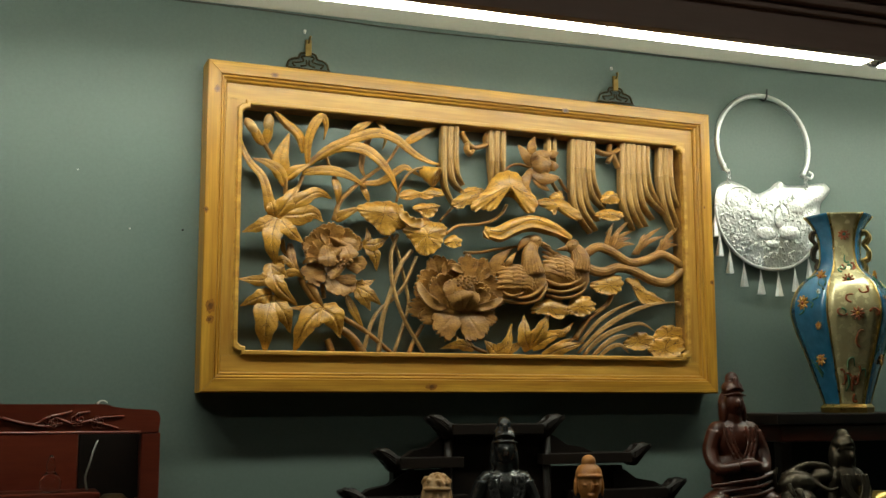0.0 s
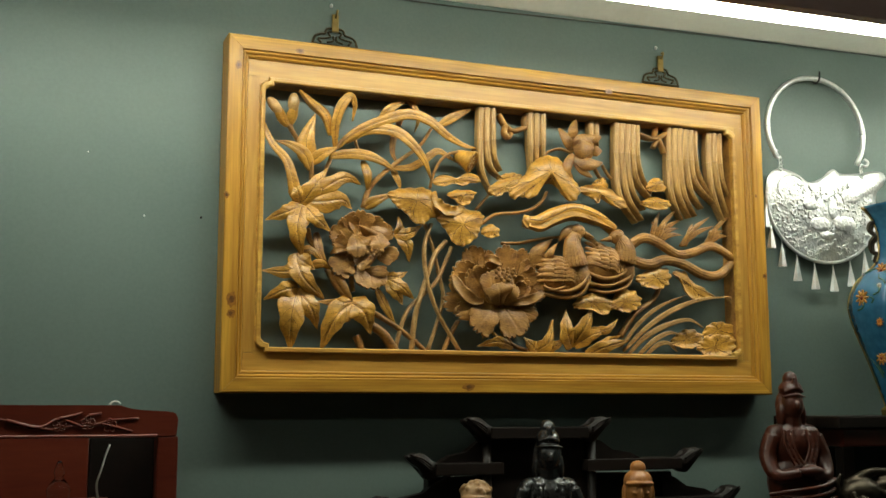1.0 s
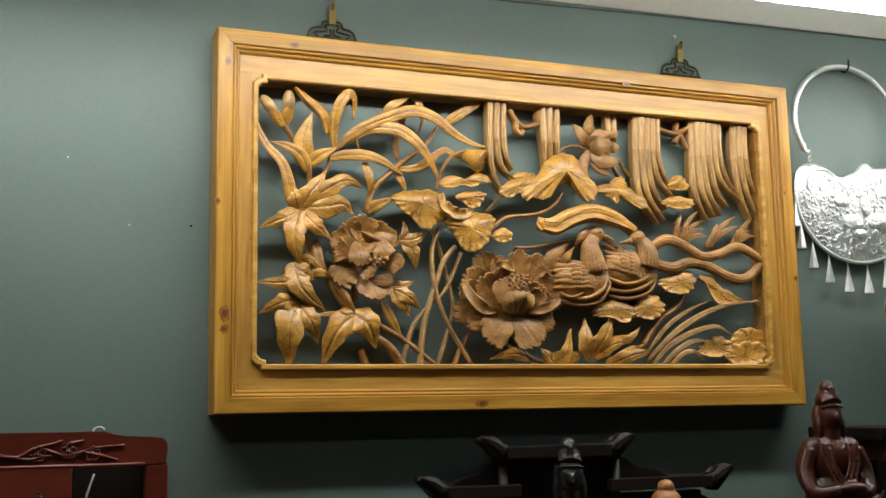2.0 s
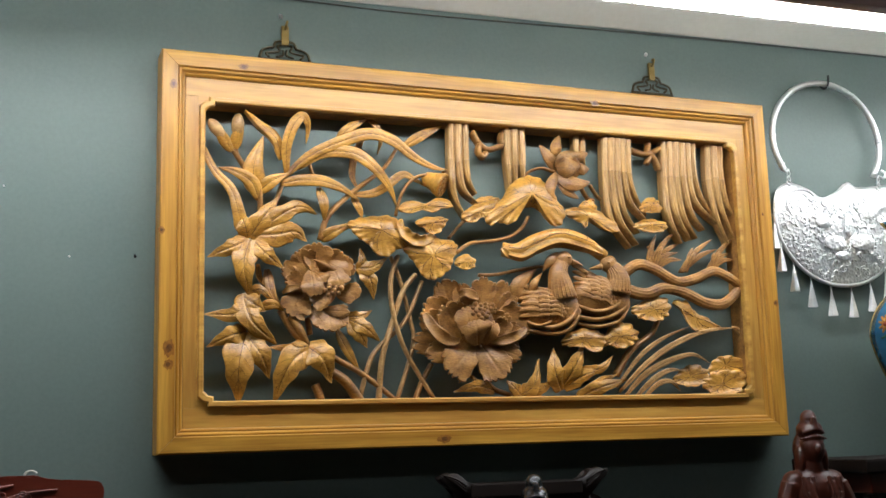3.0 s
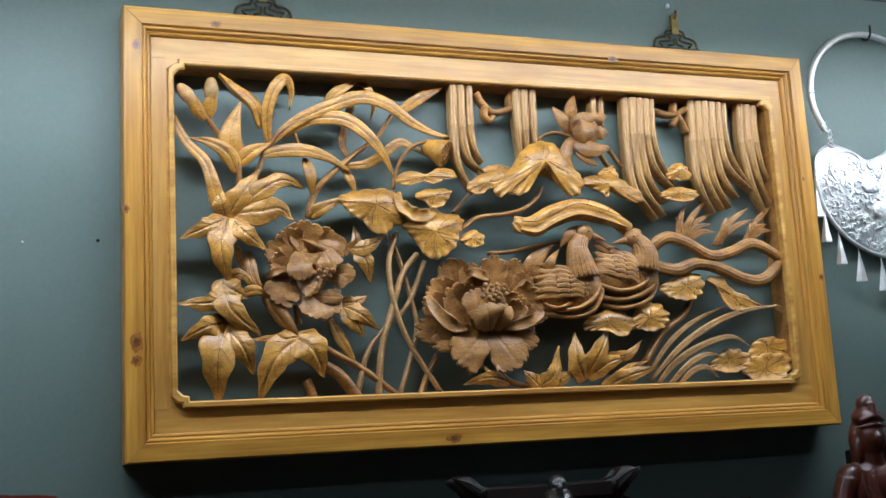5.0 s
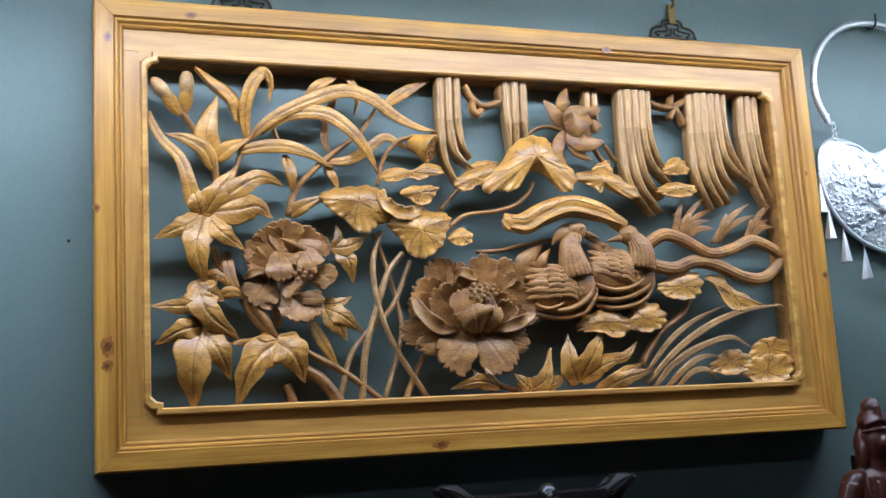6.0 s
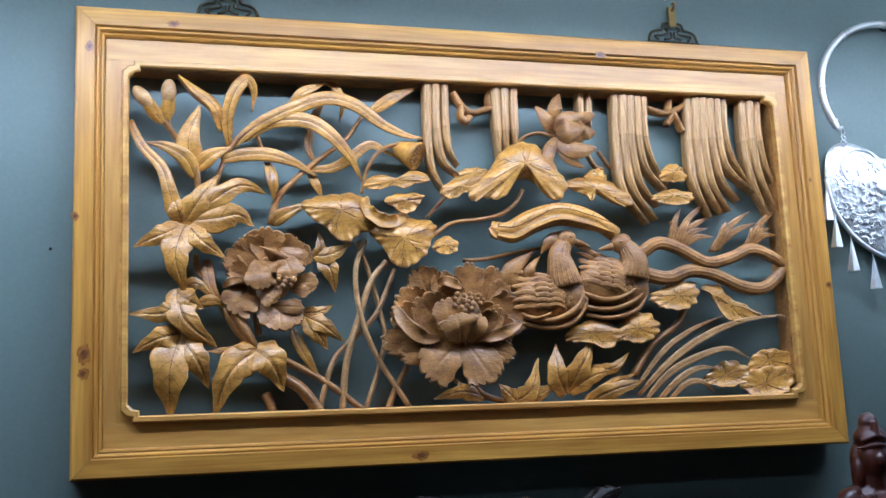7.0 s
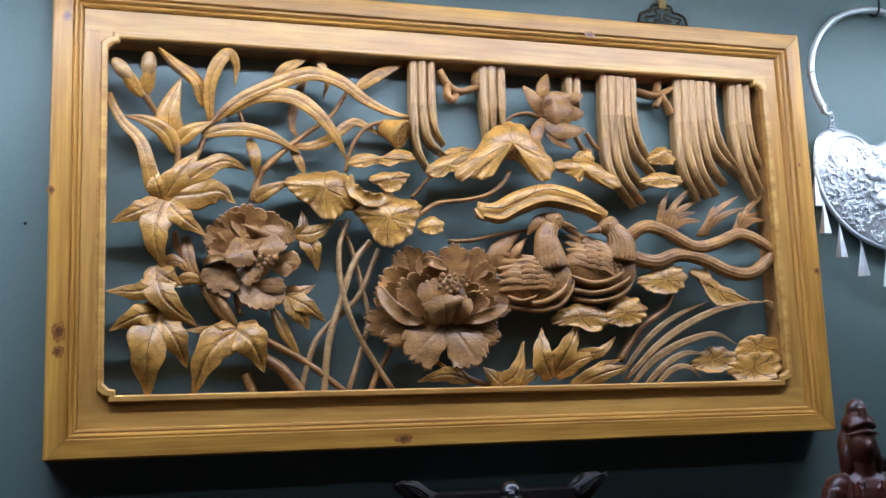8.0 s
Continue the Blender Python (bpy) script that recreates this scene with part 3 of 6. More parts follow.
for s, x in ((-1, NX - 0.118), (1, NX + 0.116)):
    bm = bmesh.new()
    for k in range(3):
        z = NZ + 0.066 + 0.01 * k
        tube(bm, [(x + 0.006 * math.cos(t), 0.003 * math.sin(t + k), z + 0.006 * math.sin(t)) for t in (0, 1.57, 3.14, 4.71, 6.2)], 0.0016, n=12, k=6)
    tube(bm, [(x, 0, NZ + 0.094), (x + s * 0.012, -0.004, NZ + 0.09), (x + s * 0.018, -0.004, NZ + 0.1), (x + s * 0.01, 0, NZ + 0.108)], 0.0032, n=12, k=7)
    part("chain", bm, silver, necklace)
for i in range(10):
    a = math.pi * (1.02 + 0.93 * i / 9)
    x, z = NX + (RX + 0.002) * math.cos(a), NZ + (RZ + 0.002) * math.sin(a)
    bm = bmesh.new()
    tube(bm, [(x, 0.002, z + 0.003), (x, 0.002, z - 0.014)], 0.0011, n=3, k=5)
    k = 5
    rings = [[Vector((x + 0.0012 * (i - 4.5) * (z - zz) * 8 + r * math.cos(2 * math.pi * j / k + 0.3), 0.001 + 0.8 * r * math.sin(2 * math.pi * j / k + 0.3), zz)) for j in range(k)]
             for r, zz in ((0.0012, z - 0.010), (0.0042, z - 0.026), (0.0115, z - 0.064))]
    ring_loft(bm, rings)
    part("pendant", bm, silver, necklace, "silver cone pendant", smooth=False)
bm = bmesh.new()
tube(bm, [(1.683, WALL, 2.296), (1.683, 1.987, 2.275), (1.683, 1.972, 2.279), (1.684, 1.970, 2.299)], 0.0022, k=6)
solid("wall_hook", bm, iron, (0, 0, 0), "dark iron hook holding the silver necklace", "hook")

# ---- furniture along the wall ----
STAND = 1.10
side = thing("sideboard", (0.6, 1.74, 0), "long dark wooden sideboard along the green wall", "sideboard")
part("body", box(bmesh.new(), (-1.7, -0.22, 0), (1.7, 0.24, STAND - 0.04), 0.004), black_wood, side, smooth=False)
part("top", box(bmesh.new(), (-1.75, -0.24, STAND - 0.0395), (1.75, 0.25, STAND), 0.004), black_wood, side, smooth=False)

cab = thing("curio_cabinet", (0.208, 1.87, STAND), "red lacquered open display cabinet with plum blossom carving", "cabinet")
CH = 0.408


def cab_box(name, lo, hi, label="", bevel=0.003, mat=None):
    part(name, box(bmesh.new(), lo, hi, bevel), mat or red_lacquer, cab, label, smooth=False)


cab_box("side_panel", (-0.024, 0.012, 0.002), (0, 0.115, CH - 0.006), bevel=0.005)
cab_box("side_panel", (-0.85, 0, 0.002), (-0.826, 0.115, CH), bevel=0.005)
cab_box("back_panel", (-0.826, 0.107, 0.002), (-0.134, 0.115, CH - 0.02), "dark red back board")
# the shade inside the right bay is put into this board's black colour
cab_box("back_panel", (-0.1335, 0.107, 0.002), (-0.024, 0.115, CH - 0.02), "back board coloured black for the bay's shade", mat=black_wood)
cab_box("stile", (-0.034, -0.0055, 0.0), (0.0005, 0.0115, CH - 0.0385), "red front stile")
cab_box("base", (-0.826, 0.004, 0), (-0.024, 0.107, 0.03))
cab_box("shelf", (-0.826, 0.012, 0.253), (-0.10, 0.106, 0.265), "narrow red shelf")
cab_box("divider", (-0.128, 0.012, 0.03), (-0.12, 0.106, 0.252))
bm = bmesh.new()
prof = [(-0.85, CH - 0.038), (-0.024, CH - 0.038), (-0.003, CH - 0.038), (0, CH - 0.01), (-0.006, CH + 0.001), (-0.02, CH + 0.003), (-0.06, CH + 0.003), (-0.08, CH + 0.008), (-0.095, CH + 0.013),
        (-0.85, CH + 0.015)]
fv = [bm.verts.new((x, -0.006, z)) for x, z in prof]
bv = [bm.verts.new((x, 0.02, z)) for x, z in prof]
bm.faces.new(fv)
bm.faces.new(list(reversed(bv)))
for i in range(len(prof)):
    j = (i + 1) % len(prof)
    bm.faces.new((fv[i], bv[i], bv[j], fv[j]))
bmesh.ops.bevel(bm, geom=list(bm.edges), offset=0.002, segments=2, affect="EDGES")
part("crest_rail", bm, red_lacquer, cab, "red crest rail with a stepped outline", smooth=False)
bm = bmesh.new()
tube(bm, [(-0.85, -0.0075, CH - 0.037), (-0.035, -0.0075, CH - 0.037)], 0.0028, n=4, k=8)
part("bead", bm, red_lacquer, cab, "polished bead under the crest")
bm = bmesh.new()
for pts in ([(-0.27, 0.39), (-0.22, 0.378), (-0.19, 0.392), (-0.15, 0.379), (-0.11, 0.389), (-0.065, 0.393)], [(-0.19, 0.392), (-0.165, 0.398), (-0.155, 0.402)], [(-0.22, 0.378), (-0.2, 0.375), (-0.17, 0.381)],
            [(-0.125, 0.384), (-0.1, 0.378), (-0.075, 0.371)], [(-0.145, 0.397), (-0.125, 0.401)], [(-0.36, 0.38), (-0.31, 0.395), (-0.27, 0.39)], [(-0.52, 0.385), (-0.44, 0.392), (-0.36, 0.38)]):
    tube(bm, [(x, -0.0065, z + 0.007) for x, z in pts], 0.0034, 0.0018, n=14, k=6)
part("branch_carving", bm, red_lacquer, cab, "carved plum branch")
for x, z in ((-0.146, 0.392), (-0.112, 0.388), (-0.19, 0.389), (-0.3, 0.393), (-0.42, 0.393)):
    bm = bmesh.new()
    for k in range(5):
        a = 2 * math.pi * k / 5 + 0.3
        cx, cz = x + 0.0072 * math.cos(a), z + 0.0072 * math.sin(a)
        tube(bm, [(cx + 0.0042 * math.cos(t), -0.0075, cz + 0.0042 * math.sin(t)) for t in (0, 1.25, 2.5, 3.75, 5, 6.28)], 0.0013, n=14, k=6)
    ball(bm, (x, -0.008, z), (0.0028, 0.002, 0.0028), 8, 6)
    part("blossom", bm, red_lacquer, cab, "carved plum blossom")
bm = bmesh.new()
lathe(bm, [(0.014, 0), (0.018, 0.006), (0.02, 0.016), (0.014, 0.028), (0.007, 0.036), (0.009, 0.044), (0.006, 0.056), (0.003, 0.064)], k=18)
solid("glass_gourd", bm, glassware, (0.025, 1.93, STAND + 0.2655), "small clear glass gourd bottle on the red shelf", "ornament")
bm = bmesh.new()
lathe(bm, [(0.03, 0), (0.05, 0.02), (0.056, 0.06), (0.048, 0.11), (0.03, 0.135), (0.02, 0.14)], k=24)
solid("round_jar", bm, statue_pale, (0.135, 1.93, STAND + 0.0305), "pale round jar inside the red cabinet", "jar").scale = (0.85, 0.85, 1.62)
bm = bmesh.new()
lathe(bm, [(0.012, 0), (0.02, 0.03), (0.016, 0.12), (0.012, 0.2), (0.006, 0.22)], k=16)
solid("gilt_figure", bm, gilt, (0.178, 1.915, STAND + 0.0305), "slim gilt ornament inside the red cabinet", "ornament")
# slender white curved rod standing near the shelf's right end
bm = bmesh.new()
tube(bm, [(0.0, 0, 0.0), (-0.004, 0, 0.04), (0.004, 0, 0.08), (0.012, 0, 0.12), (0.02, 0, 0.15)], 0.0026, 0.002, n=20, k=8)
solid("white_curve", bm, enamel_white, (0.088, 1.925, STAND + 0.2655), "slender white curved rod on the red shelf", "ornament").scale = (0.8, 0.8, 0.6)
bm = bmesh.new()
tube(bm, [(-0.012, 0, -0.004), (-0.006, 0, 0.006), (0.004, 0, 0.007), (0.011, 0, 0.0)], 0.003, k=8)
solid("white_cord", bm, enamel_white, (0.106, 1.883, STAND + CH + 0.0155), "short white cord lying on the red cabinet", "cord").scale = (0.75, 1, 0.5)

# stepped display stand with upturned eaves
stand = thing("display_stand", (0.93, 1.95, STAND), "blackened wooden display stand with tiered roofs and upturned carved eaves", "stand")


def eave(cx, half, z, curl, name="eave"):
    bm = bmesh.new()
    box(bm, (cx - half + 0.03, -0.04, z - 0.022), (cx + half - 0.03, 0.035, z), 0.002)
    part("roof_board", bm, black_wood, stand, smooth=False)
    for s in curl:
        bm = bmesh.new()
        x = cx + s * (half - 0.035)
        prof = [(-0.004, -0.022), (0.012, -0.030), (0.024, -0.027), (0.031, -0.012), (0.042, -0.004), (0.056, 0.006), (0.062, 0.016), (0.05, 0.014), (0.046, 0.022), (0.036, 0.016), (0.028, 0.021), (0.022, 0.012), (0.014, 0.004), (-0.004, 0.001)]
        a = [bm.verts.new((x + s * px, -0.036, z + pz)) for px, pz in prof]
        b = [bm.verts.new((x + s * px, -0.008, z + pz)) for px, pz in prof]
        bm.faces.new(a)
        bm.faces.new(list(reversed(b)))
        for k in range(len(prof)):
            k2 = (k + 1) % len(prof)
            bm.faces.new((a[k], b[k], b[k2], a[k2]))
        bmesh.ops.bevel(bm, geom=list(bm.edges), offset=0.0025, segments=2, affect="EDGES")
        for k in range(3):
            tube(bm, [(x + s * 0.014, -0.037, z - 0.012 + 0.005 * k), (x + s * 0.032, -0.039, z + 0.002 + 0.004 * k), (x + s * (0.048 + 0.004 * k), -0.037, z + 0.012 + 0.003 * k)], 0.003, 0.0015, n=8, k=6)
        part(name, bm, black_wood, stand, "upturned carved eave")


def shoulder(x0, x1, z0, z1):
    bm = bmesh.new()
    prof = [(x0, z0), (x1, z0), (x1, z1), (x1 + (x0 - x1) * 0.25, z0 + (z1 - z0) * 0.75), (x1 + (x0 - x1) * 0.45, z0 + (z1 - z0) * 0.4), (x1 + (x0 - x1) * 0.8, z0 + (z1 - z0) * 0.25)]
    a = [bm.verts.new((x, -0.01, z)) for x, z in prof]
    b = [bm.verts.new((x, 0.012, z)) for x, z in prof]
    bm.faces.new(a)
    bm.faces.new(list(reversed(b)))
    for i in range(6):
        j = (i + 1) % 6
        bm.faces.new((a[i], b[i], b[j], a[j]))
    part("scroll_bracket", bm, black_wood, stand, smooth=False)


part("centre_post", box(bmesh.new(), (-0.13, -0.012, 0.0), (0.10, 0.03, 0.365), 0.003), black_wood, stand, smooth=False)
for x in (-0.128, 0.10):
    part("pillar", lathe(bmesh.new(), [(0.009, 0), (0.009, 0.36)], (x, -0.02, 0), 12), black_wood, stand)
part("back_board", box(bmesh.new(), (-0.24, 0.0, 0.0), (0.30, 0.03, 0.285), 0.003), black_wood, stand, smooth=False)
eave(-0.02, 0.135, 0.378, (-1, 1))
eave(-0.17, 0.10, 0.312, (-1,))
eave(0.19, 0.14, 0.314, (1,))
eave(-0.20, 0.14, 0.235, (-1,))
eave(0.27, 0.15, 0.235, (1,))
shoulder(-0.22, -0.12, 0.313, 0.36)
shoulder(0.22, 0.10, 0.314, 0.36)
shoulder(-0.32, -0.2, 0.236, 0.288)
shoulder(0.40, 0.27, 0.236, 0.285)

# low dark table beneath the vase
rack = thing("low_stand", (1.9, 1.86, STAND), "dark wooden table stand carrying the enamel vase", "stand")
part("top", box(bmesh.new(), (-0.385, -0.09, 0.372), (0.5, 0.12, 0.398), 0.004), black_wood, rack, smooth=False)
part("apron", box(bmesh.new(), (-0.36, -0.07, 0.335), (0.48, 0.11, 0.3715), 0.003), red_lacquer, rack, "dark red apron", smooth=False)
for x in (-0.35, 0.47):
    for y in (-0.06, 0.1):
        part("leg", box(bmesh.new(), (x - 0.015, y - 0.012, 0), (x + 0.015, y + 0.012, 0.3345), 0.003), black_wood, rack, smooth=False)
part("back_board", box(bmesh.new(), (-0.33, 0.112, 0), (0.45, 0.12, 0.334), 0.002), black_wood, rack, smooth=False)


# ---- enamel vase ----
vase = thing("enamel_vase", (1.79, 1.86, STAND + 0.398), "six sided enamel vase with blue and gold flowered panels", "vase")
VP = [(0.058, 0.0), (0.06, 0.014), (0.052, 0.018), (0.055, 0.03), (0.072, 0.085), (0.095, 0.15), (0.114, 0.205), (0.12, 0.24), (0.112, 0.275), (0.088, 0.31), (0.062, 0.33),
      (0.05, 0.35), (0.047, 0.39), (0.051, 0.42), (0.066, 0.45), (0.08, 0.466)]
ROT = math.radians(-118)


def facet(k, inset=0.0, lo=0, hi=None):
    """One of the six faces of the vase, from foot to lip."""
    bm = bmesh.new()
    prof = spline([(r, 0, z) for r, z in VP[lo:hi]], 40)
    a0, a1 = ROT + math.radians(60 * k - 30), ROT + math.radians(60 * k + 30)
    rows = []
    for p in prof:
        r = p.x - inset
        a, b = Vector((r * math.cos(a0), r * math.sin(a0), p.z)), Vector((r * math.cos(a1), r * math.sin(a1), p.z))
        mid = Vector((math.cos((a0 + a1) / 2), math.sin((a0 + a1) / 2), 0))
        rows.append([a.lerp(b, j / 6) + mid * 0.05 * r * math.sin(math.pi * j / 6) for j in range(7)])
    f = [[bm.verts.new(q) for q in row] for row in rows]
    g = [[bm.verts.new(Vector((q.x * 0.94, q.y * 0.94, q.z))) for q in row] for row in rows]
    for i in range(len(rows) - 1):
        for j in range(6):
            bm.faces.new((f[i][j], f[i][j + 1], f[i + 1][j + 1], f[i + 1][j]))
            bm.faces.new((g[i][j], g[i + 1][j], g[i + 1][j + 1], g[i][j + 1]))
    for j in range(6):
        bm.faces.new((f[0][j], g[0][j], g[0][j + 1], f[0][j + 1]))
        bm.faces.new((f[-1][j], f[-1][j + 1], g[-1][j + 1], g[-1][j]))
    for i in range(len(rows) - 1):
        bm.faces.new((f[i][0], f[i + 1][0], g[i + 1][0], g[i][0]))
        bm.faces.new((f[i][6], g[i][6], g[i + 1][6], f[i + 1][6]))
    return bm, prof


for k in range(6):
    bm, prof = facet(k, lo=2)
    part("panel", bm, (gold_enamel, blue_enamel)[k % 2], vase, ("gold enamel panel", "blue enamel panel")[k % 2])
    a = ROT + math.radians(60 * k + 30)
    bm = bmesh.new()
    tube(bm, [(p.x * 1.0 * math.cos(a), p.x * math.sin(a), p.z) for p in prof[::4]], 0.0022, n=40, k=6)
    part("gilt_edge", bm, gilt, vase, "thin gilt edge")
bm = bmesh.new()
lathe(bm, [(0.05, 0), (0.06, 0.0), (0.062, 0.012), (0.055, 0.02), (0.05, 0.02)], k=6)
bmesh.ops.rotate(bm, verts=bm.verts, cent=(0, 0, 0), matrix=Matrix.Rotation(ROT + math.radians(30), 3, "Z"))
part("foot_ring", bm, gilt, vase, "gilt foot ring", smooth=False)


def vase_point(k, s, q, out=0.0012):
    """A place on face k: s from foot to lip, q from -1 to 1 across."""
    prof = spline([(r, 0, z) for r, z in VP[2:]], 100)
    p = prof[min(100, int(s * 100))]
    a0, a1 = ROT + math.radians(60 * k - 30), ROT + math.radians(60 * k + 30)
    a = Vector((p.x * math.cos(a0), p.x * math.sin(a0), p.z))
    b = Vector((p.x * math.cos(a1), p.x * math.sin(a1), p.z))
    n = Vector((math.cos((a0 + a1) / 2), math.sin((a0 + a1) / 2), 0))
    j = (q + 1) / 2
    return a.lerp(b, j) + n * (0.05 * p.x * math.sin(math.pi * j) + out), n


def flower(k, s, q, r, mat, core):
    c, n = vase_point(k, s, q)
    side = Vector((0, 0, 1)).cross(n)
    bm = bmesh.new()
    for i in range(9):
        a = 2 * math.pi * i / 9
        d = side * math.cos(a) + Vector((0, 0, 1)) * math.sin(a)
        tube(bm, [c + d * r * 0.3, c + d * r * 0.7, c + d * r], r * 0.2, r * 0.12, n=4, k=6)
    f = part("flower", bm, mat, vase, "enamel flower")
    bm = bmesh.new()
    ball(bm, c, r * 0.3, 10, 6)
    part("flower_centre", bm, core, f)


for k in (1, 3, 5):
    for s, q, r in ((0.2, 0.15, 0.016), (0.42, -0.2, 0.018), (0.56, 0.35, 0.016), (0.3, 0.5, 0.01)):
        flower(k, s, q, r, enamel_orange, enamel_red)
    flower(k, 0.47, 0.55, 0.007, enamel_white, enamel_orange)
    rng = random.Random(k)
    for i in range(9):
        s, q = rng.uniform(0.15, 0.6), rng.uniform(-0.7, 0.7)
        pts = [vase_point(k, s + 0.035 * t, q + 0.25 * math.sin(2 * t + i))[0] for t in (0, 0.5, 1, 1.5)]
        bm = bmesh.new()
        tube(bm, pts, 0.0022, 0.001, n=8, k=5)
        part("vine", bm, enamel_green, vase)
for k in (0, 2, 4):
    rng = random.Random(20 + k)
    for i in range(22):
        s, q = rng.uniform(0.08, 0.72), rng.uniform(-0.75, 0.75)
        t0 = rng.uniform(0, 6.3)
        pts = [vase_point(k, min(0.97, s + 0.022 * math.sin(t0 + 1.3 * t)), q + 0.2 * math.cos(t0 + 1.3 * t))[0] for t in (0, 0.7, 1.4, 2.1, 2.8)]
        bm = bmesh.new()
        tube(bm, pts, 0.0016, 0.0028, n=10, k=5)
        part("scroll", bm, enamel_red if i % 3 else enamel_green, vase)
    flower(k, 0.84, 0.0, 0.014, enamel_red, enamel_green)
    flower(k, 0.35, 0.1, 0.016, enamel_red, enamel_orange)
    flower(k, 0.53, -0.1, 0.014, enamel_red, enamel_green)
for sgn in (-1, 1):
    bm = bmesh.new()
    dx, dy = 0.80 * sgn, -0.45 * sgn
    for k in range(2):
        pts = [(dx * r, dy * r, z) for r, z in ((0.045, 0.425), (0.066, 0.43), (0.072, 0.415), (0.06, 0.40), (0.07, 0.385), (0.068, 0.365), (0.056, 0.36), (0.062, 0.345), (0.058, 0.335))]
        tube(bm, [(x + 0.006 * k, y, z - 0.004 * k) for x, y, z in pts], 0.0055, 0.004, n=30, k=7)
    part("handle", bm, bronze if sgn < 0 else gilt, vase, "scrolled bronze handle")


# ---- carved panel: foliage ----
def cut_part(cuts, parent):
    """The thin dark vein rods of one leaf, under it."""
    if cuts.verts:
        part("vein_carving", cuts, vein_brown, parent, "thin dark lines along the carved veins")
    else:
        cuts.free()


def leaf(pts, mm, mat=gold_wood, prof=leaf_width, cup=-0.15, name="leaf", label="", parent=panel, **kw):
    """A carved leaf or blade along a curve, half as wide as mm at its widest."""
    kw.setdefault("veins", 0)
    cuts = bmesh.new() if name in ("leaf", "blade") else None
    ob = part(name, sheet(bmesh.new(), pts, mm / 1000, prof, cup=cup, cuts=cuts, **kw), mat, parent, label)
    if cuts is not None:
        cut_part(cuts, ob)
    return ob


def blade(pts, mm, mat=gold_wood, **kw):
    kw.setdefault("n", 24)
    kw.setdefault("crease", 0.10)
    kw.setdefault("keel", 0.006)
    return leaf(pts, mm, mat, blade_width, kw.pop("cup", -0.12), "blade", "", m=10, thick=0.0035, **kw)


def stem(pts, mm, end=None, mat=brown_wood, n=20):
    bm = bmesh.new()
    tube(bm, [(u, min(d + 0.004, 0.04), v) for u, d, v in pts], mm / 1000, (end or mm) / 1000, n=n, k=10, flat=1.8, ribs=3, rib=0.06)
    return part("stem", bm, mat, panel)


def lotus(centre, rim, mat=gold_wood, **kw):
    cuts = bmesh.new()
    ob = part("lotus_leaf", fan(bmesh.new(), centre, rim, cuts=cuts, **kw), mat, panel, "ruffled lotus leaf")
    cut_part(cuts, ob)
    return ob


def star(lobes, mat=gold_wood):
    """A leaf of several pointed lobes that spring from one place."""
    bm, cuts = bmesh.new(), bmesh.new()
    for i, (pts, mm) in enumerate(lobes):
        sheet(bm, pts, mm / 1000, leaf_width, n=40, m=20, cup=-0.16, crease=0.10, veins=5, ragged=0.09, phase=i * 1.7, thick=0.004, wave=0.12, waves=2.5, cuts=cuts)
    ob = part("leaf", bm, mat, panel, "lobed leaf with carved veins")
    cut_part(cuts, ob)
    return ob


# upper buds, leaves and blades
stem([(0.1490, 0.0340, 0.4720), (0.1350, 0.0320, 0.4940), (0.1190, 0.0280, 0.5140)], 4.5, 4)
stem([(0.1310, 0.0320, 0.4970), (0.1280, 0.0300, 0.5130)], 4, 4)
for pts, mm in (([(0.1230, 0.0260, 0.5050), (0.1010, 0.0200, 0.5320), (0.0820, 0.0180, 0.5520)], 12), ([(0.1280, 0.0260, 0.5090), (0.1300, 0.0200, 0.5350), (0.1290, 0.0180, 0.5690)], 12)):
    a, b, c = (Vector(p) for p in pts)
    bm = bmesh.new()
    mid = b.lerp(c, 0.42)
    turn = (c - a).to_track_quat("Z", "Y").to_matrix().to_4x4()
    ball(bm, mid, (0.0112, 0.010, 0.0195), 16, 12, turn)
    bud = part("bud", bm, pale_wood, panel, "plump pale flower bud")
    leaf([a, a.lerp(b, 0.75) + Vector((-0.003, -0.006, 0)), mid + Vector((0.002, -0.0095, 0))], mm * 0.75, name="sepal", cup=-0.7, parent=bud)
    leaf([a, a.lerp(b, 0.75) + Vector((0.004, -0.004, 0)), mid + Vector((0.008, -0.006, 0.002))], mm * 0.5, name="sepal", cup=-0.7, parent=bud)
leaf([(0.2080, 0.0300, 0.4960), (0.1960, 0.0200, 0.5320), (0.1670, 0.0160, 0.5550), (0.1430, 0.0240, 0.5790)], 10, roll=20, crease=0.2)
leaf([(0.2160, 0.0300, 0.4730), (0.2140, 0.0180, 0.5190), (0.2250, 0.0120, 0.5550), (0.2420, 0.0140, 0.5730), (0.2530, 0.0220, 0.5590), (0.2510, 0.0300, 0.5280)], 10, prof=blade_width, n=24, crease=0.2)
leaf([(0.1670, 0.0300, 0.4350), (0.1570, 0.0180, 0.4770), (0.1740, 0.0240, 0.5340)], 20, cup=-0.3, crease=0.25)
leaf([(0.1690, 0.0300, 0.4240), (0.1540, 0.0180, 0.4510), (0.1270, 0.0160, 0.4670), (0.0980, 0.0260, 0.4750)], 12, crease=0.2)
leaf([(0.1680, 0.0300, 0.4390), (0.1890, 0.0180, 0.4560), (0.2190, 0.0260, 0.4720)], 12, crease=0.2)
stem([(0.1720, 0.0340, 0.4070), (0.1700, 0.0300, 0.4310), (0.1660, 0.0260, 0.4470)], 5, 4)
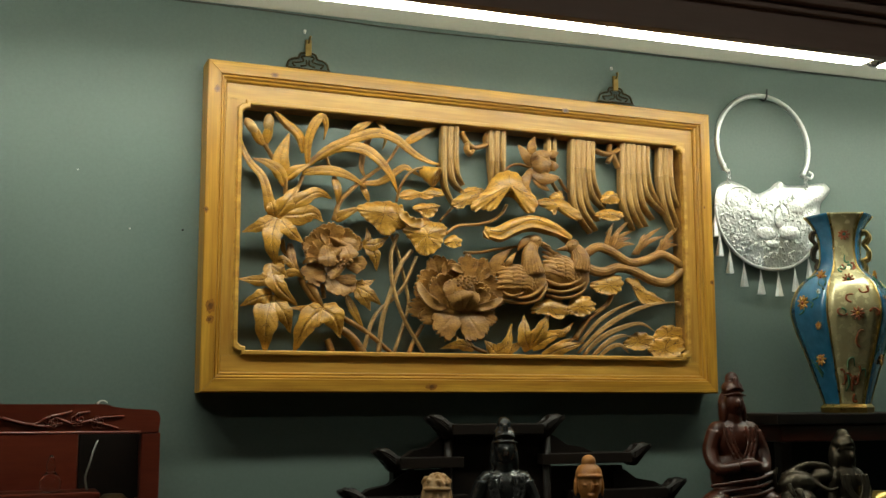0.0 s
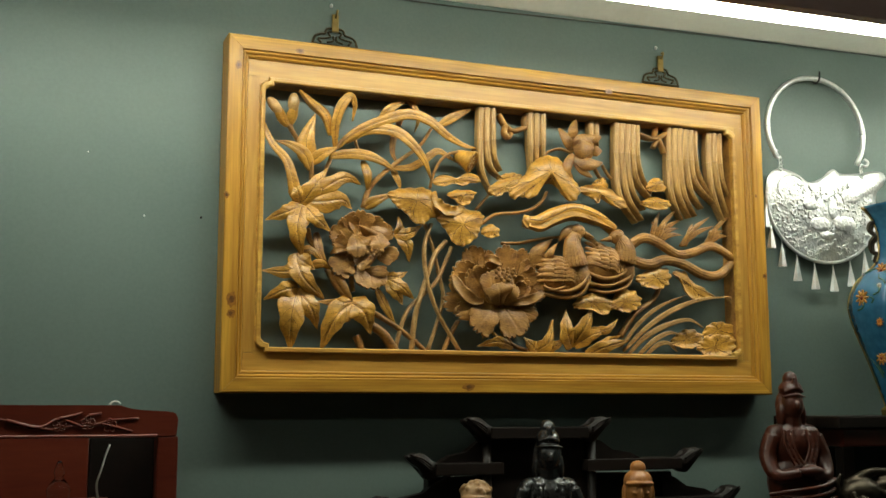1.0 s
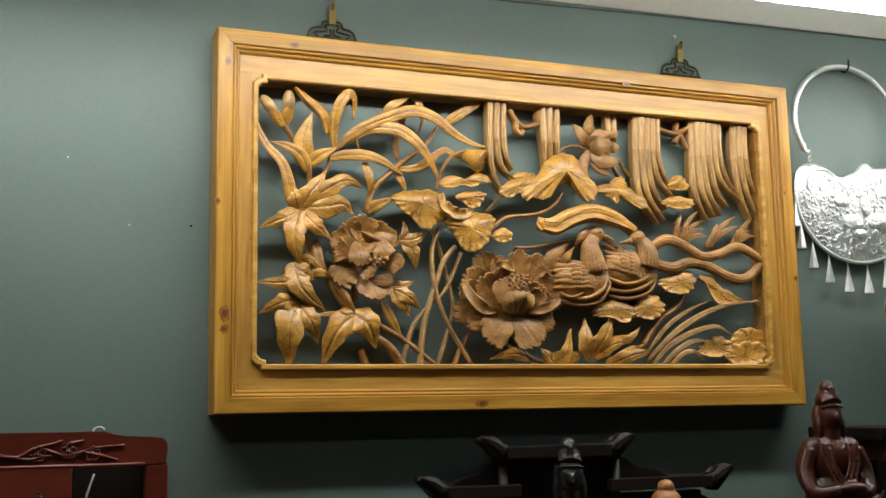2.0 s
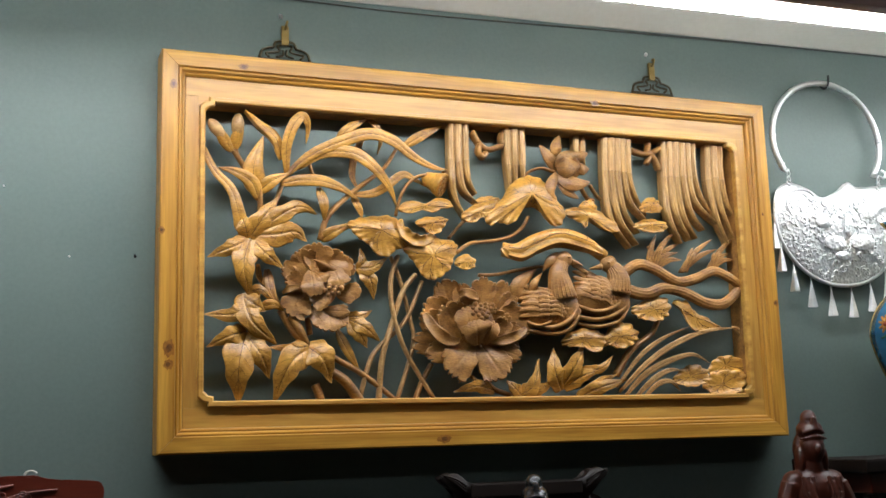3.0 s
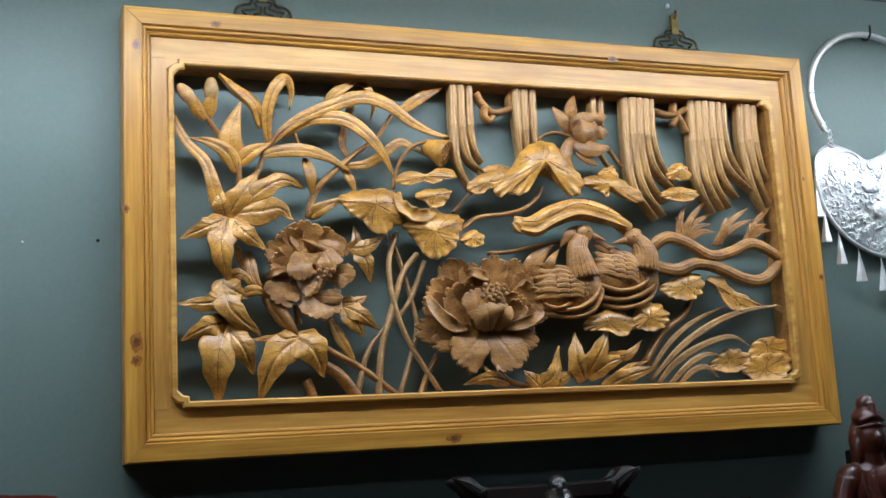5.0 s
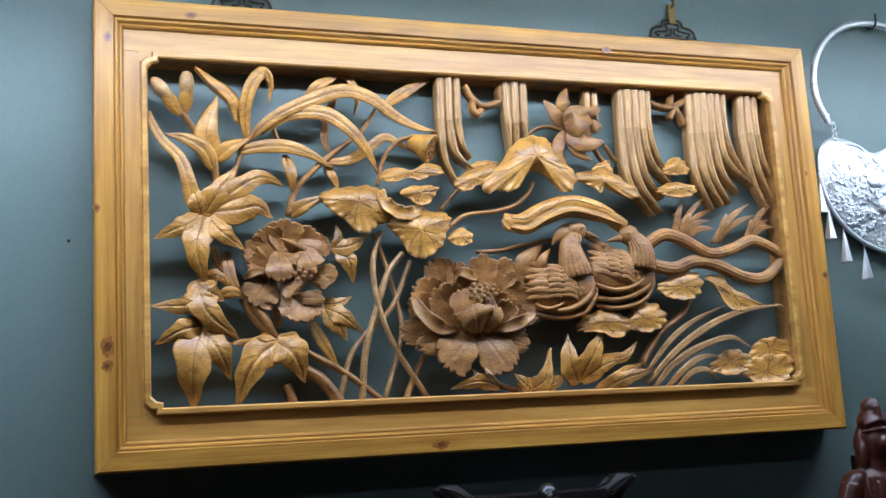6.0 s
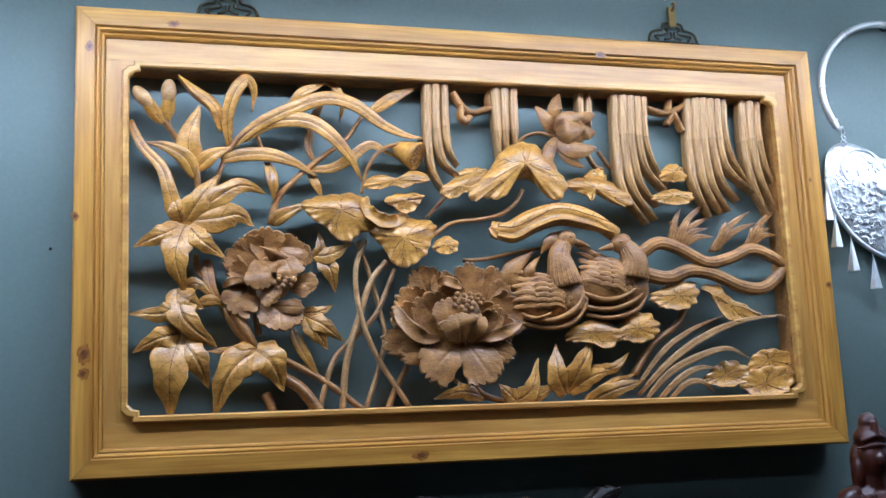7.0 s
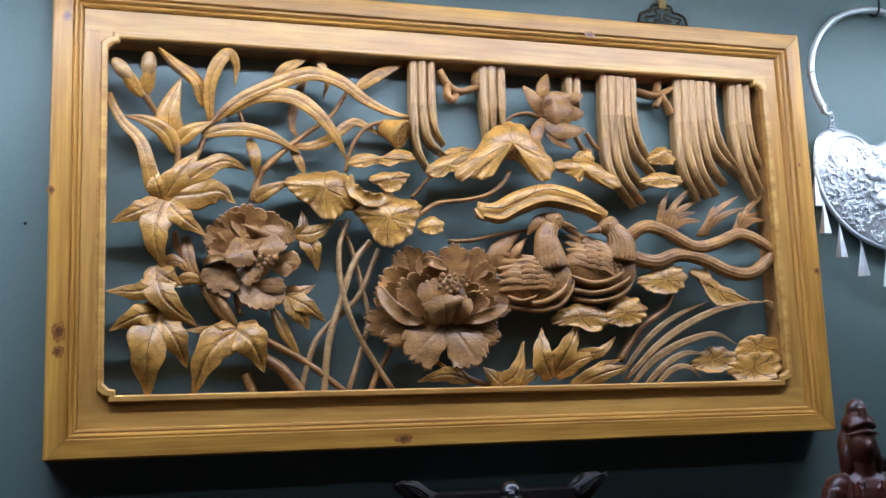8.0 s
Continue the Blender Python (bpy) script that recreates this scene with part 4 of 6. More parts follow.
leaf([(0.0740, 0.0360, 0.5100), (0.0930, 0.0260, 0.4690), (0.1190, 0.0200, 0.4380), (0.1310, 0.0160, 0.3980), (0.1410, 0.0260, 0.3560)], 13, prof=lambda s: 0.45 + 0.6 * s ** 1.5 if s < 0.85 else max(0.05, 1.0 - ((s - 0.85) / 0.15) ** 2), crease=0.12, n=24)
star([([(0.1510, 0.0260, 0.3560), (0.1710, 0.0120, 0.3890), (0.2000, 0.0240, 0.4280)], 18), ([(0.1570, 0.0240, 0.3610), (0.2010, 0.0080, 0.3950), (0.2350, 0.0120, 0.4110), (0.2690, 0.0300, 0.4030)], 15), ([(0.1590, 0.0260, 0.3610), (0.1980, 0.0100, 0.3620), (0.2270, 0.0120, 0.3670), (0.2510, 0.0280, 0.3540)], 21),
      ([(0.1490, 0.0260, 0.3550), (0.1410, 0.0160, 0.3770), (0.1320, 0.0240, 0.4000)], 16)])
stem([(0.1920, 0.0320, 0.4070), (0.2080, 0.0320, 0.4490), (0.2190, 0.0300, 0.4730), (0.2450, 0.0280, 0.4990), (0.2960, 0.0240, 0.5250)], 4, 4)
blade([(0.2170, 0.0320, 0.4710), (0.2580, 0.0240, 0.5070), (0.3120, 0.0160, 0.5330), (0.3620, 0.0100, 0.5490), (0.4050, 0.0080, 0.5380), (0.4440, 0.0120, 0.5120), (0.4830, 0.0180, 0.4970), (0.5140, 0.0280, 0.4960)], 11)
blade([(0.2370, 0.0340, 0.4850), (0.2790, 0.0240, 0.5120), (0.3320, 0.0120, 0.5120), (0.3690, 0.0080, 0.4870), (0.3960, 0.0120, 0.4550), (0.4150, 0.0280, 0.4230)], 11.5)
blade([(0.2040, 0.0300, 0.4530), (0.2360, 0.0180, 0.4590), (0.2730, 0.0140, 0.4590), (0.3100, 0.0180, 0.4490), (0.3470, 0.0300, 0.4310)], 10.5)
blade([(0.3070, 0.0340, 0.5340), (0.3270, 0.0260, 0.5600), (0.3650, 0.0340, 0.5820)], 9)
blade([(0.3670, 0.0380, 0.5830), (0.3820, 0.0340, 0.5700), (0.3900, 0.0340, 0.5480), (0.3840, 0.0400, 0.5200)], 6)
blade([(0.4320, 0.0340, 0.5360), (0.4660, 0.0260, 0.5580), (0.5080, 0.0340, 0.5800)], 9.5)
blade([(0.3600, 0.0400, 0.5530), (0.3410, 0.0360, 0.5150), (0.3350, 0.0340, 0.4750), (0.3470, 0.0380, 0.4530)], 7, mat=brown_wood)
stem([(0.2760, 0.0340, 0.3590), (0.2880, 0.0320, 0.3980), (0.3200, 0.0300, 0.4330), (0.3590, 0.0320, 0.4650), (0.3950, 0.0340, 0.4940), (0.4190, 0.0380, 0.5300)], 5.5, 3)
blade([(0.3340, 0.0360, 0.4430), (0.3670, 0.0280, 0.4440), (0.3930, 0.0260, 0.4570), (0.4260, 0.0260, 0.4820), (0.4510, 0.0300, 0.4750), (0.4760, 0.0380, 0.4650)], 8)
leaf([(0.2710, 0.0260, 0.4500), (0.2780, 0.0140, 0.4190), (0.2800, 0.0240, 0.3910)], 9, prof=blade_width, crease=0.3)
leaf([(0.2760, 0.0320, 0.3590), (0.2970, 0.0200, 0.3720), (0.3380, 0.0280, 0.3910)], 11)
stem([(0.2550, 0.0420, 0.5070), (0.2630, 0.0400, 0.4810), (0.2730, 0.0380, 0.4590)], 3)
blade([(0.3340, 0.0360, 0.4400), (0.3460, 0.0320, 0.4180), (0.3530, 0.0360, 0.4000)], 6.5)
stem([(0.4150, 0.0340, 0.4070), (0.4200, 0.0280, 0.4340), (0.4320, 0.0240, 0.4600), (0.4520, 0.0220, 0.4780), (0.4790, 0.0240, 0.4860)], 2.8, 3.2)
stem([(0.5060, 0.0300, 0.4920), (0.5250, 0.0340, 0.5000), (0.5380, 0.0400, 0.5050)], 2.2)

# seed pod
bm = bmesh.new()
lathe(bm, [(0.004, -0.036), (0.011, -0.031), (0.0155, -0.016), (0.021, 0.0), (0.022, 0.004), (0.0195, 0.0065), (0.0185, 0.004), (0.006, 0.0055), (0.001, 0.006)], k=24)
pod = part("seed_pod", bm, gold_wood, panel, "lotus seed pod with a pitted face")
pod.matrix_local = Matrix.Translation((0.4950, 0.0180, 0.4650)) @ Vector((0.72, -0.52, -0.46)).to_track_quat("Z", "Y").to_matrix().to_4x4() @ Matrix.Diagonal((1.05, 1.05, 1.05, 1))
bm = bmesh.new()
rng = random.Random(3)
for i in range(40):
    a, r = rng.uniform(0, 6.28), 0.0175 * math.sqrt(rng.random())
    ball(bm, (r * math.cos(a), r * math.sin(a), 0.0055), (0.0017, 0.0017, 0.0012), 6, 4)
part("seeds", bm, brown_wood, pod, "raised seed pits")

# lotus leaves
lotus((0.4630, 0.0160, 0.4240), [(0.4160, 0.0220, 0.4200), (0.4370, 0.0260, 0.4350), (0.4660, 0.0260, 0.4300), (0.4950, 0.0260, 0.4440), (0.5190, 0.0220, 0.4310), (0.5110, 0.0140, 0.4220), (0.4930, 0.0100, 0.4190), (0.4760, 0.0080, 0.4110), (0.4570, 0.0100, 0.4150), (0.4390, 0.0100, 0.4090), (0.4210, 0.0140, 0.4100)], dome=0.005, ruffle=0.002, waves=11, veins=4, scallop=0.05)
lotus((0.4750, 0.0140, 0.3920), [(0.4460, 0.0200, 0.3930), (0.4600, 0.0240, 0.4040), (0.4860, 0.0240, 0.4070), (0.5080, 0.0220, 0.4040), (0.5000, 0.0140, 0.3900), (0.4870, 0.0080, 0.3750), (0.4700, 0.0080, 0.3720), (0.4580, 0.0120, 0.3830)], dome=0.006, ruffle=0.002, waves=9, veins=4, scallop=0.07)
lotus((0.3750, 0.0140, 0.3740), [(0.3190, 0.0160, 0.3860), (0.3410, 0.0240, 0.3980), (0.3700, 0.0260, 0.4030), (0.4030, 0.0280, 0.4050), (0.4190, 0.0240, 0.3910), (0.4290, 0.0200, 0.3690), (0.4270, 0.0160, 0.3490), (0.4050, 0.0100, 0.3410), (0.3890, 0.0040, 0.3280), (0.3690, 0.0040, 0.3310), (0.3540, 0.0060, 0.3480), (0.3380, 0.0060, 0.3580), (0.3250, 0.0080, 0.3720)], dome=0.014, ruffle=0.0018, waves=17, veins=6, scallop=0.05)
lotus((0.4700, 0.0140, 0.3330), [(0.4210, 0.0180, 0.3480), (0.4440, 0.0240, 0.3610), (0.4810, 0.0260, 0.3690), (0.5200, 0.0240, 0.3620), (0.5250, 0.0200, 0.3490), (0.5140, 0.0140, 0.3280), (0.5050, 0.0080, 0.3100), (0.4830, 0.0040, 0.2930), (0.4670, 0.0040, 0.2890), (0.4510, 0.0060, 0.2970), (0.4420, 0.0120, 0.3170), (0.4300, 0.0160, 0.3330)], dome=0.014, ruffle=0.0018, waves=15, veins=6, scallop=0.05)
lotus((0.5380, 0.0180, 0.3250), [(0.5190, 0.0220, 0.3250), (0.5370, 0.0240, 0.3400), (0.5570, 0.0200, 0.3330), (0.5550, 0.0140, 0.3160), (0.5370, 0.0120, 0.3100), (0.5240, 0.0160, 0.3150)], dome=0.005, ruffle=0.002, waves=7, veins=3, scallop=0.09)
leaf([(0.4130, 0.0200, 0.3970), (0.4170, 0.0060, 0.3740), (0.4370, 0.0040, 0.3590), (0.4610, 0.0080, 0.3600), (0.4800, 0.0180, 0.3730)], 11, prof=lambda s: 0.5 + 0.5 * math.sin(math.pi * s), cup=0.5, crease=0.0, wave=0.3, waves=9, n=36, name="lotus_leaf")
stem([(0.5210, 0.0160, 0.3400), (0.5510, 0.0180, 0.3600), (0.5980, 0.0220, 0.3670), (0.6360, 0.0240, 0.3780), (0.6610, 0.0260, 0.3970), (0.6740, 0.0300, 0.4170)], 3.6, 3.2)
stem([(0.5160, 0.0400, 0.3710), (0.5350, 0.0380, 0.3920), (0.5520, 0.0400, 0.4100)], 3)
stem([(0.5700, 0.0300, 0.3040), (0.6060, 0.0280, 0.3060), (0.6430, 0.0260, 0.3140), (0.6810, 0.0280, 0.3210), (0.7010, 0.0300, 0.3240)], 3.4, 3)

# the draped leaf over the birds
lotus((0.6680, 0.0120, 0.4540), [(0.5760, 0.0080, 0.4050), (0.5930, 0.0140, 0.4270), (0.6160, 0.0180, 0.4460), (0.6310, 0.0200, 0.4690), (0.6520, 0.0220, 0.4860), (0.6770, 0.0220, 0.4930), (0.7010, 0.0220, 0.4860), (0.7190, 0.0200, 0.4670), (0.7310, 0.0160, 0.4440), (0.7420, 0.0120, 0.4240), (0.7290, 0.0060, 0.4000), (0.7120, 0.0060, 0.3970), (0.7010, 0.0120, 0.4090), (0.6880, 0.0200, 0.4280), (0.6730, 0.0220, 0.4330), (0.6540, 0.0160, 0.4250), (0.6390, 0.0060, 0.4040), (0.6190, 0.0040, 0.3950), (0.6010, 0.0060, 0.3980), (0.5850, 0.0040, 0.3910)], dome=0.013, ruffle=0.0016, waves=23, veins=8, scallop=0.035)
lotus((0.5670, 0.0140, 0.4170), [(0.5320, 0.0140, 0.4090), (0.5490, 0.0180, 0.4250), (0.5720, 0.0200, 0.4350), (0.6000, 0.0220, 0.4420), (0.6120, 0.0200, 0.4340), (0.5970, 0.0100, 0.4100), (0.5840, 0.0100, 0.4040), (0.5710, 0.0080, 0.4060), (0.5540, 0.0060, 0.3960), (0.5380, 0.0080, 0.3980)], dome=0.006, ruffle=0.0022, waves=11, veins=4, scallop=0.08)
lotus((0.5900, 0.0280, 0.4420), [(0.5580, 0.0280, 0.4350), (0.5720, 0.0300, 0.4460), (0.5920, 0.0320, 0.4520), (0.6130, 0.0320, 0.4500), (0.6220, 0.0320, 0.4430), (0.5940, 0.0280, 0.4320)], dome=0.004, ruffle=0.002, waves=7, veins=3, scallop=0.08)
lotus((0.7860, 0.0120, 0.4170), [(0.7390, 0.0160, 0.4230), (0.7560, 0.0200, 0.4350), (0.7820, 0.0220, 0.4360), (0.8080, 0.0240, 0.4360), (0.8320, 0.0200, 0.4230), (0.8520, 0.0100, 0.4010), (0.8420, 0.0060, 0.3880), (0.8260, 0.0060, 0.3900), (0.8100, 0.0080, 0.3990), (0.7920, 0.0120, 0.4090), (0.7790, 0.0040, 0.3950), (0.7710, 0.0080, 0.4050), (0.7570, 0.0140, 0.4130)], dome=0.007, ruffle=0.0025, waves=13, veins=5, scallop=0.06)
lotus((0.8030, 0.0280, 0.4430), [(0.7800, 0.0280, 0.4370), (0.7900, 0.0300, 0.4510), (0.8080, 0.0320, 0.4560), (0.8160, 0.0300, 0.4460), (0.8150, 0.0260, 0.4320)], dome=0.004, ruffle=0.002, waves=7, veins=3, scallop=0.08)
lotus((0.9350, 0.0260, 0.4510), [(0.9120, 0.0280, 0.4390), (0.9220, 0.0320, 0.4580), (0.9400, 0.0340, 0.4680), (0.9570, 0.0320, 0.4610), (0.9600, 0.0260, 0.4400), (0.9330, 0.0220, 0.4340)], dome=0.006, ruffle=0.002)
lotus((0.9280, 0.0200, 0.4090), [(0.8910, 0.0220, 0.4060), (0.9130, 0.0280, 0.4190), (0.9380, 0.0280, 0.4230), (0.9680, 0.0240, 0.4150), (0.9580, 0.0160, 0.3990), (0.9290, 0.0120, 0.3930), (0.9030, 0.0160, 0.3980)], dome=0.006, ruffle=0.002)

# rolled leaf
bm = bmesh.new()
tube(bm, [(0.6140, 0.0220, 0.3510), (0.6410, 0.0160, 0.3490), (0.6780, 0.0120, 0.3680), (0.7250, 0.0100, 0.3800), (0.7730, 0.0120, 0.3710), (0.8230, 0.0220, 0.3450)], 0.0135, 0.0125, n=28, k=14, flat=0.9)
roll = part("rolled_leaf", bm, gold_wood, panel, "furled lotus leaf")
sheet_pts = [(0.6190, 0.0060, 0.3410), (0.6450, 0.0000, 0.3370), (0.6770, -0.0020, 0.3540), (0.7190, -0.0040, 0.3670), (0.7670, -0.0020, 0.3590), (0.8140, 0.0100, 0.3490)]
leaf(sheet_pts, 7, prof=lambda s: 0.7 + 0.3 * math.sin(math.pi * s), cup=0.3, crease=0.0, roll=-35, n=26, name="rolled_edge", parent=roll)
cuts = bmesh.new()
tube(cuts, [(x, y - 0.0045, z + 0.012 + 0.0015 * math.sin(90 * x)) for x, y, z in sheet_pts], 0.0009, 0.0005, n=40, k=5)
for k in range(6):
    x, y, z = spline(sheet_pts, 12)[2 * k]
    tube(cuts, [(x, y - 0.003, z + 0.013), (x + 0.006, y + 0.002, z + 0.021), (x + 0.01, y + 0.008, z + 0.027)], 0.0006, 0.0003, n=6, k=4)
cut_part(cuts, roll)
leaf([(0.6080, 0.0100, 0.3520), (0.6200, 0.0080, 0.3380), (0.6430, 0.0100, 0.3330)], 6, cup=0.4, name="rolled_edge", parent=roll)

# lotus flower
bm = bmesh.new()
ball(bm, (0.7610, 0.0260, 0.5150), (0.024, 0.012, 0.026), 20, 14)
lily = part("lotus_flower", bm, brown_wood, panel, "half open lotus flower")
for pts, mm in (([(0.7370, 0.0280, 0.5080), (0.7190, 0.0200, 0.5310), (0.7020, 0.0260, 0.5550)], 12.1), ([(0.7450, 0.0280, 0.5320), (0.7340, 0.0180, 0.5500), (0.7440, 0.0260, 0.5770)], 13), ([(0.7790, 0.0300, 0.5340), (0.7920, 0.0260, 0.5420), (0.8070, 0.0320, 0.5470)], 9.3), ([(0.7340, 0.0200, 0.5070), (0.7450, 0.0060, 0.5280), (0.7800, 0.0140, 0.5400)], 14), ([(0.7300, 0.0160, 0.5080), (0.7450, 0.0000, 0.5100), (0.7770, 0.0120, 0.5160)], 21.4), ([(0.7320, 0.0180, 0.4970), (0.7570, 0.0040, 0.4790), (0.7990, 0.0160, 0.4860)], 14.9), ([(0.7730, 0.0220, 0.5080), (0.7850, 0.0120, 0.5110), (0.8020, 0.0220, 0.5140)], 12.1), ([(0.7310, 0.0180, 0.5000), (0.7110, 0.0060, 0.4680), (0.7200, 0.0120, 0.4450)], 11.2), ([(0.7350, 0.0200, 0.4850), (0.7500, 0.0120, 0.4660), (0.7760, 0.0200, 0.4540)], 9.3)):
    leaf(pts, mm, brown_wood, prof=lambda s: max(0.03, math.sin(math.pi * (0.08 + 0.9 * s) ** 0.85)) ** 0.75, cup=-0.3, crease=0.05, keel=0.003, n=24, m=12, name="petal", parent=lily, thick=0.0035)
stem([(0.7350, 0.0280, 0.5050), (0.7070, 0.0300, 0.5120), (0.6840, 0.0340, 0.5060), (0.6700, 0.0380, 0.4920)], 3)
stem([(0.7910, 0.0340, 0.4790), (0.8030, 0.0340, 0.4600), (0.8160, 0.0360, 0.4560)], 3.5)
stem([(0.8110, 0.0380, 0.4870), (0.8250, 0.0380, 0.4660), (0.8350, 0.0400, 0.4580)], 3)


# ---- carved panel: waterfall ----
GLUE_LINE = 0.515


def strand(pts, mm):
    """One rounded rib of falling water, pale above the glue line of the boards and browner below, that tapers to a point."""
    c = spline(pts, 36)
    upper, lower = [], []
    for i, p in enumerate(c):
        t = (c[min(i + 1, 36)] - c[max(i - 1, 0)]).normalized()
        side = Vector((0, -1, 0)).cross(t).normalized()
        w = mm / 1000 * 0.86 * (1.0 if i < 18 else 1 - 0.88 * ((i - 18) / 18) ** 1.25)
        ring = []
        for j in range(13):
            q = -1 + j / 6
            ring.append(p - side * q * w + Vector((0, -0.006 * (1 - abs(q) ** 2.6) + 0.0016 * math.exp(-((abs(q) - 0.42) / 0.1) ** 2), 0)))
        ring += [p + side * -w * 0.8 + Vector((0, 0.018, 0)), p + side * w * 0.8 + Vector((0, 0.018, 0))]
        (upper if p.z > GLUE_LINE else lower).append(ring)
    if upper and lower:
        upper.append([q + Vector((0, 0, 0.0004)) for q in lower[0]])
    top = part("water_strand", ring_loft(bmesh.new(), upper or lower), pale_water_wood if upper else water_wood, panel, "grooved strand of falling water", smooth=False)
    if upper and len(lower) > 1:
        part("lower_strand", ring_loft(bmesh.new(), lower), water_wood, top, "browner lower length of the strand", smooth=False)


strand([(0.5220, 0.0240, 0.5820), (0.5200, 0.0240, 0.5090), (0.5230, 0.0220, 0.4500), (0.5480, 0.0260, 0.4010)], 8)
strand([(0.5350, 0.0220, 0.5820), (0.5340, 0.0220, 0.5050), (0.5420, 0.0220, 0.4600), (0.5680, 0.0280, 0.4370)], 8)
strand([(0.5500, 0.0240, 0.5840), (0.5490, 0.0240, 0.5150), (0.5540, 0.0260, 0.4790), (0.5690, 0.0300, 0.4540)], 7.5)
strand([(0.6350, 0.0260, 0.5830), (0.6350, 0.0260, 0.5230), (0.6380, 0.0300, 0.4510)], 8.5)
strand([(0.6490, 0.0240, 0.5830), (0.6480, 0.0240, 0.5230), (0.6500, 0.0300, 0.4510)], 8.5)
strand([(0.6650, 0.0260, 0.5850), (0.6640, 0.0260, 0.5240), (0.6660, 0.0300, 0.4600)], 8)
strand([(0.7850, 0.0360, 0.5890), (0.7840, 0.0360, 0.5550), (0.7880, 0.0380, 0.5170)], 7)
strand([(0.8000, 0.0380, 0.5880), (0.7990, 0.0380, 0.5560), (0.8000, 0.0380, 0.5230)], 7)
strand([(0.8430, 0.0280, 0.5810), (0.8400, 0.0280, 0.4930), (0.8440, 0.0240, 0.4210), (0.8850, 0.0280, 0.3640)], 9)
strand([(0.8550, 0.0240, 0.5790), (0.8520, 0.0240, 0.4920), (0.8620, 0.0220, 0.4210), (0.9010, 0.0280, 0.3710)], 9)
strand([(0.8670, 0.0220, 0.5780), (0.8640, 0.0220, 0.5010), (0.8740, 0.0220, 0.4350), (0.9060, 0.0280, 0.3940)], 8.5)
strand([(0.8810, 0.0240, 0.5780), (0.8790, 0.0240, 0.5120), (0.8900, 0.0260, 0.4560), (0.9350, 0.0320, 0.4120)], 8)
strand([(0.8950, 0.0280, 0.5790), (0.8930, 0.0280, 0.5230), (0.9000, 0.0300, 0.4810), (0.9280, 0.0360, 0.4300)], 7)
strand([(0.9760, 0.0280, 0.5830), (0.9720, 0.0280, 0.4870), (0.9750, 0.0240, 0.4280), (1.0000, 0.0280, 0.3770)], 9)
strand([(0.9880, 0.0240, 0.5810), (0.9850, 0.0240, 0.4960), (0.9910, 0.0220, 0.4330), (1.0210, 0.0280, 0.3840)], 9)
strand([(1.0000, 0.0220, 0.5800), (0.9970, 0.0220, 0.4960), (1.0060, 0.0220, 0.4330), (1.0360, 0.0280, 0.3880)], 9)
strand([(1.0140, 0.0220, 0.5790), (1.0120, 0.0220, 0.5060), (1.0230, 0.0220, 0.4430), (1.0540, 0.0280, 0.4060)], 8.5)
strand([(1.0280, 0.0240, 0.5800), (1.0270, 0.0240, 0.5170), (1.0370, 0.0240, 0.4630), (1.0890, 0.0320, 0.4200)], 8)
strand([(1.0430, 0.0280, 0.5810), (1.0410, 0.0280, 0.5280), (1.0520, 0.0300, 0.4800), (1.0910, 0.0360, 0.4220)], 7)
strand([(1.0800, 0.0300, 0.5820), (1.0770, 0.0300, 0.5100), (1.0850, 0.0280, 0.4410), (1.1110, 0.0320, 0.3820)], 9)
strand([(1.0910, 0.0260, 0.5800), (1.0900, 0.0260, 0.5140), (1.0990, 0.0260, 0.4510), (1.1270, 0.0320, 0.3910)], 9)
strand([(1.1060, 0.0280, 0.5800), (1.1050, 0.0280, 0.5200), (1.1140, 0.0300, 0.4670), (1.1410, 0.0360, 0.4190)], 8)
for pts in ([(0.5660, 0.0300, 0.5720), (0.5780, 0.0260, 0.5490), (0.5950, 0.0240, 0.5390), (0.6250, 0.0280, 0.5490)], [(0.6250, 0.0280, 0.5490), (0.6250, 0.0320, 0.5660), (0.6330, 0.0360, 0.5840)], [(0.5770, 0.0240, 0.5460), (0.5740, 0.0200, 0.5320), (0.5810, 0.0200, 0.5230), (0.5890, 0.0220, 0.5310)],
            [(0.9040, 0.0340, 0.5610), (0.9290, 0.0300, 0.5540), (0.9500, 0.0300, 0.5580), (0.9770, 0.0360, 0.5730)], [(0.9450, 0.0300, 0.5570), (0.9530, 0.0280, 0.5430), (0.9630, 0.0300, 0.5240)], [(0.9390, 0.0300, 0.5560), (0.9450, 0.0340, 0.5770)], [(0.9500, 0.0300, 0.5550), (0.9370, 0.0320, 0.5350)]):
    stem(pts, 6, 5.5)


# ---- carved panel: lower left leaves ----
star([([(0.1460, 0.0220, 0.3520), (0.1160, 0.0080, 0.3350), (0.0800, 0.0240, 0.3210)], 15), ([(0.1510, 0.0220, 0.3540), (0.1380, 0.0040, 0.3060), (0.1510, 0.0220, 0.2540)], 21), ([(0.1570, 0.0220, 0.3520), (0.1780, 0.0080, 0.3250), (0.2090, 0.0240, 0.3060)], 15)])
star([([(0.1470, 0.0280, 0.2630), (0.1690, 0.0180, 0.2670), (0.1900, 0.0260, 0.2480)], 9)])
leaf([(0.1820, 0.0340, 0.3050), (0.1880, 0.0240, 0.2640), (0.2080, 0.0300, 0.2350)], 9, brown_wood)
leaf([(0.1680, 0.0400, 0.3140), (0.1710, 0.0360, 0.2900), (0.1890, 0.0340, 0.2650)], 5)
leaf([(0.1710, 0.0260, 0.2400), (0.1900, 0.0180, 0.2430), (0.2110, 0.0260, 0.2330)], 9)
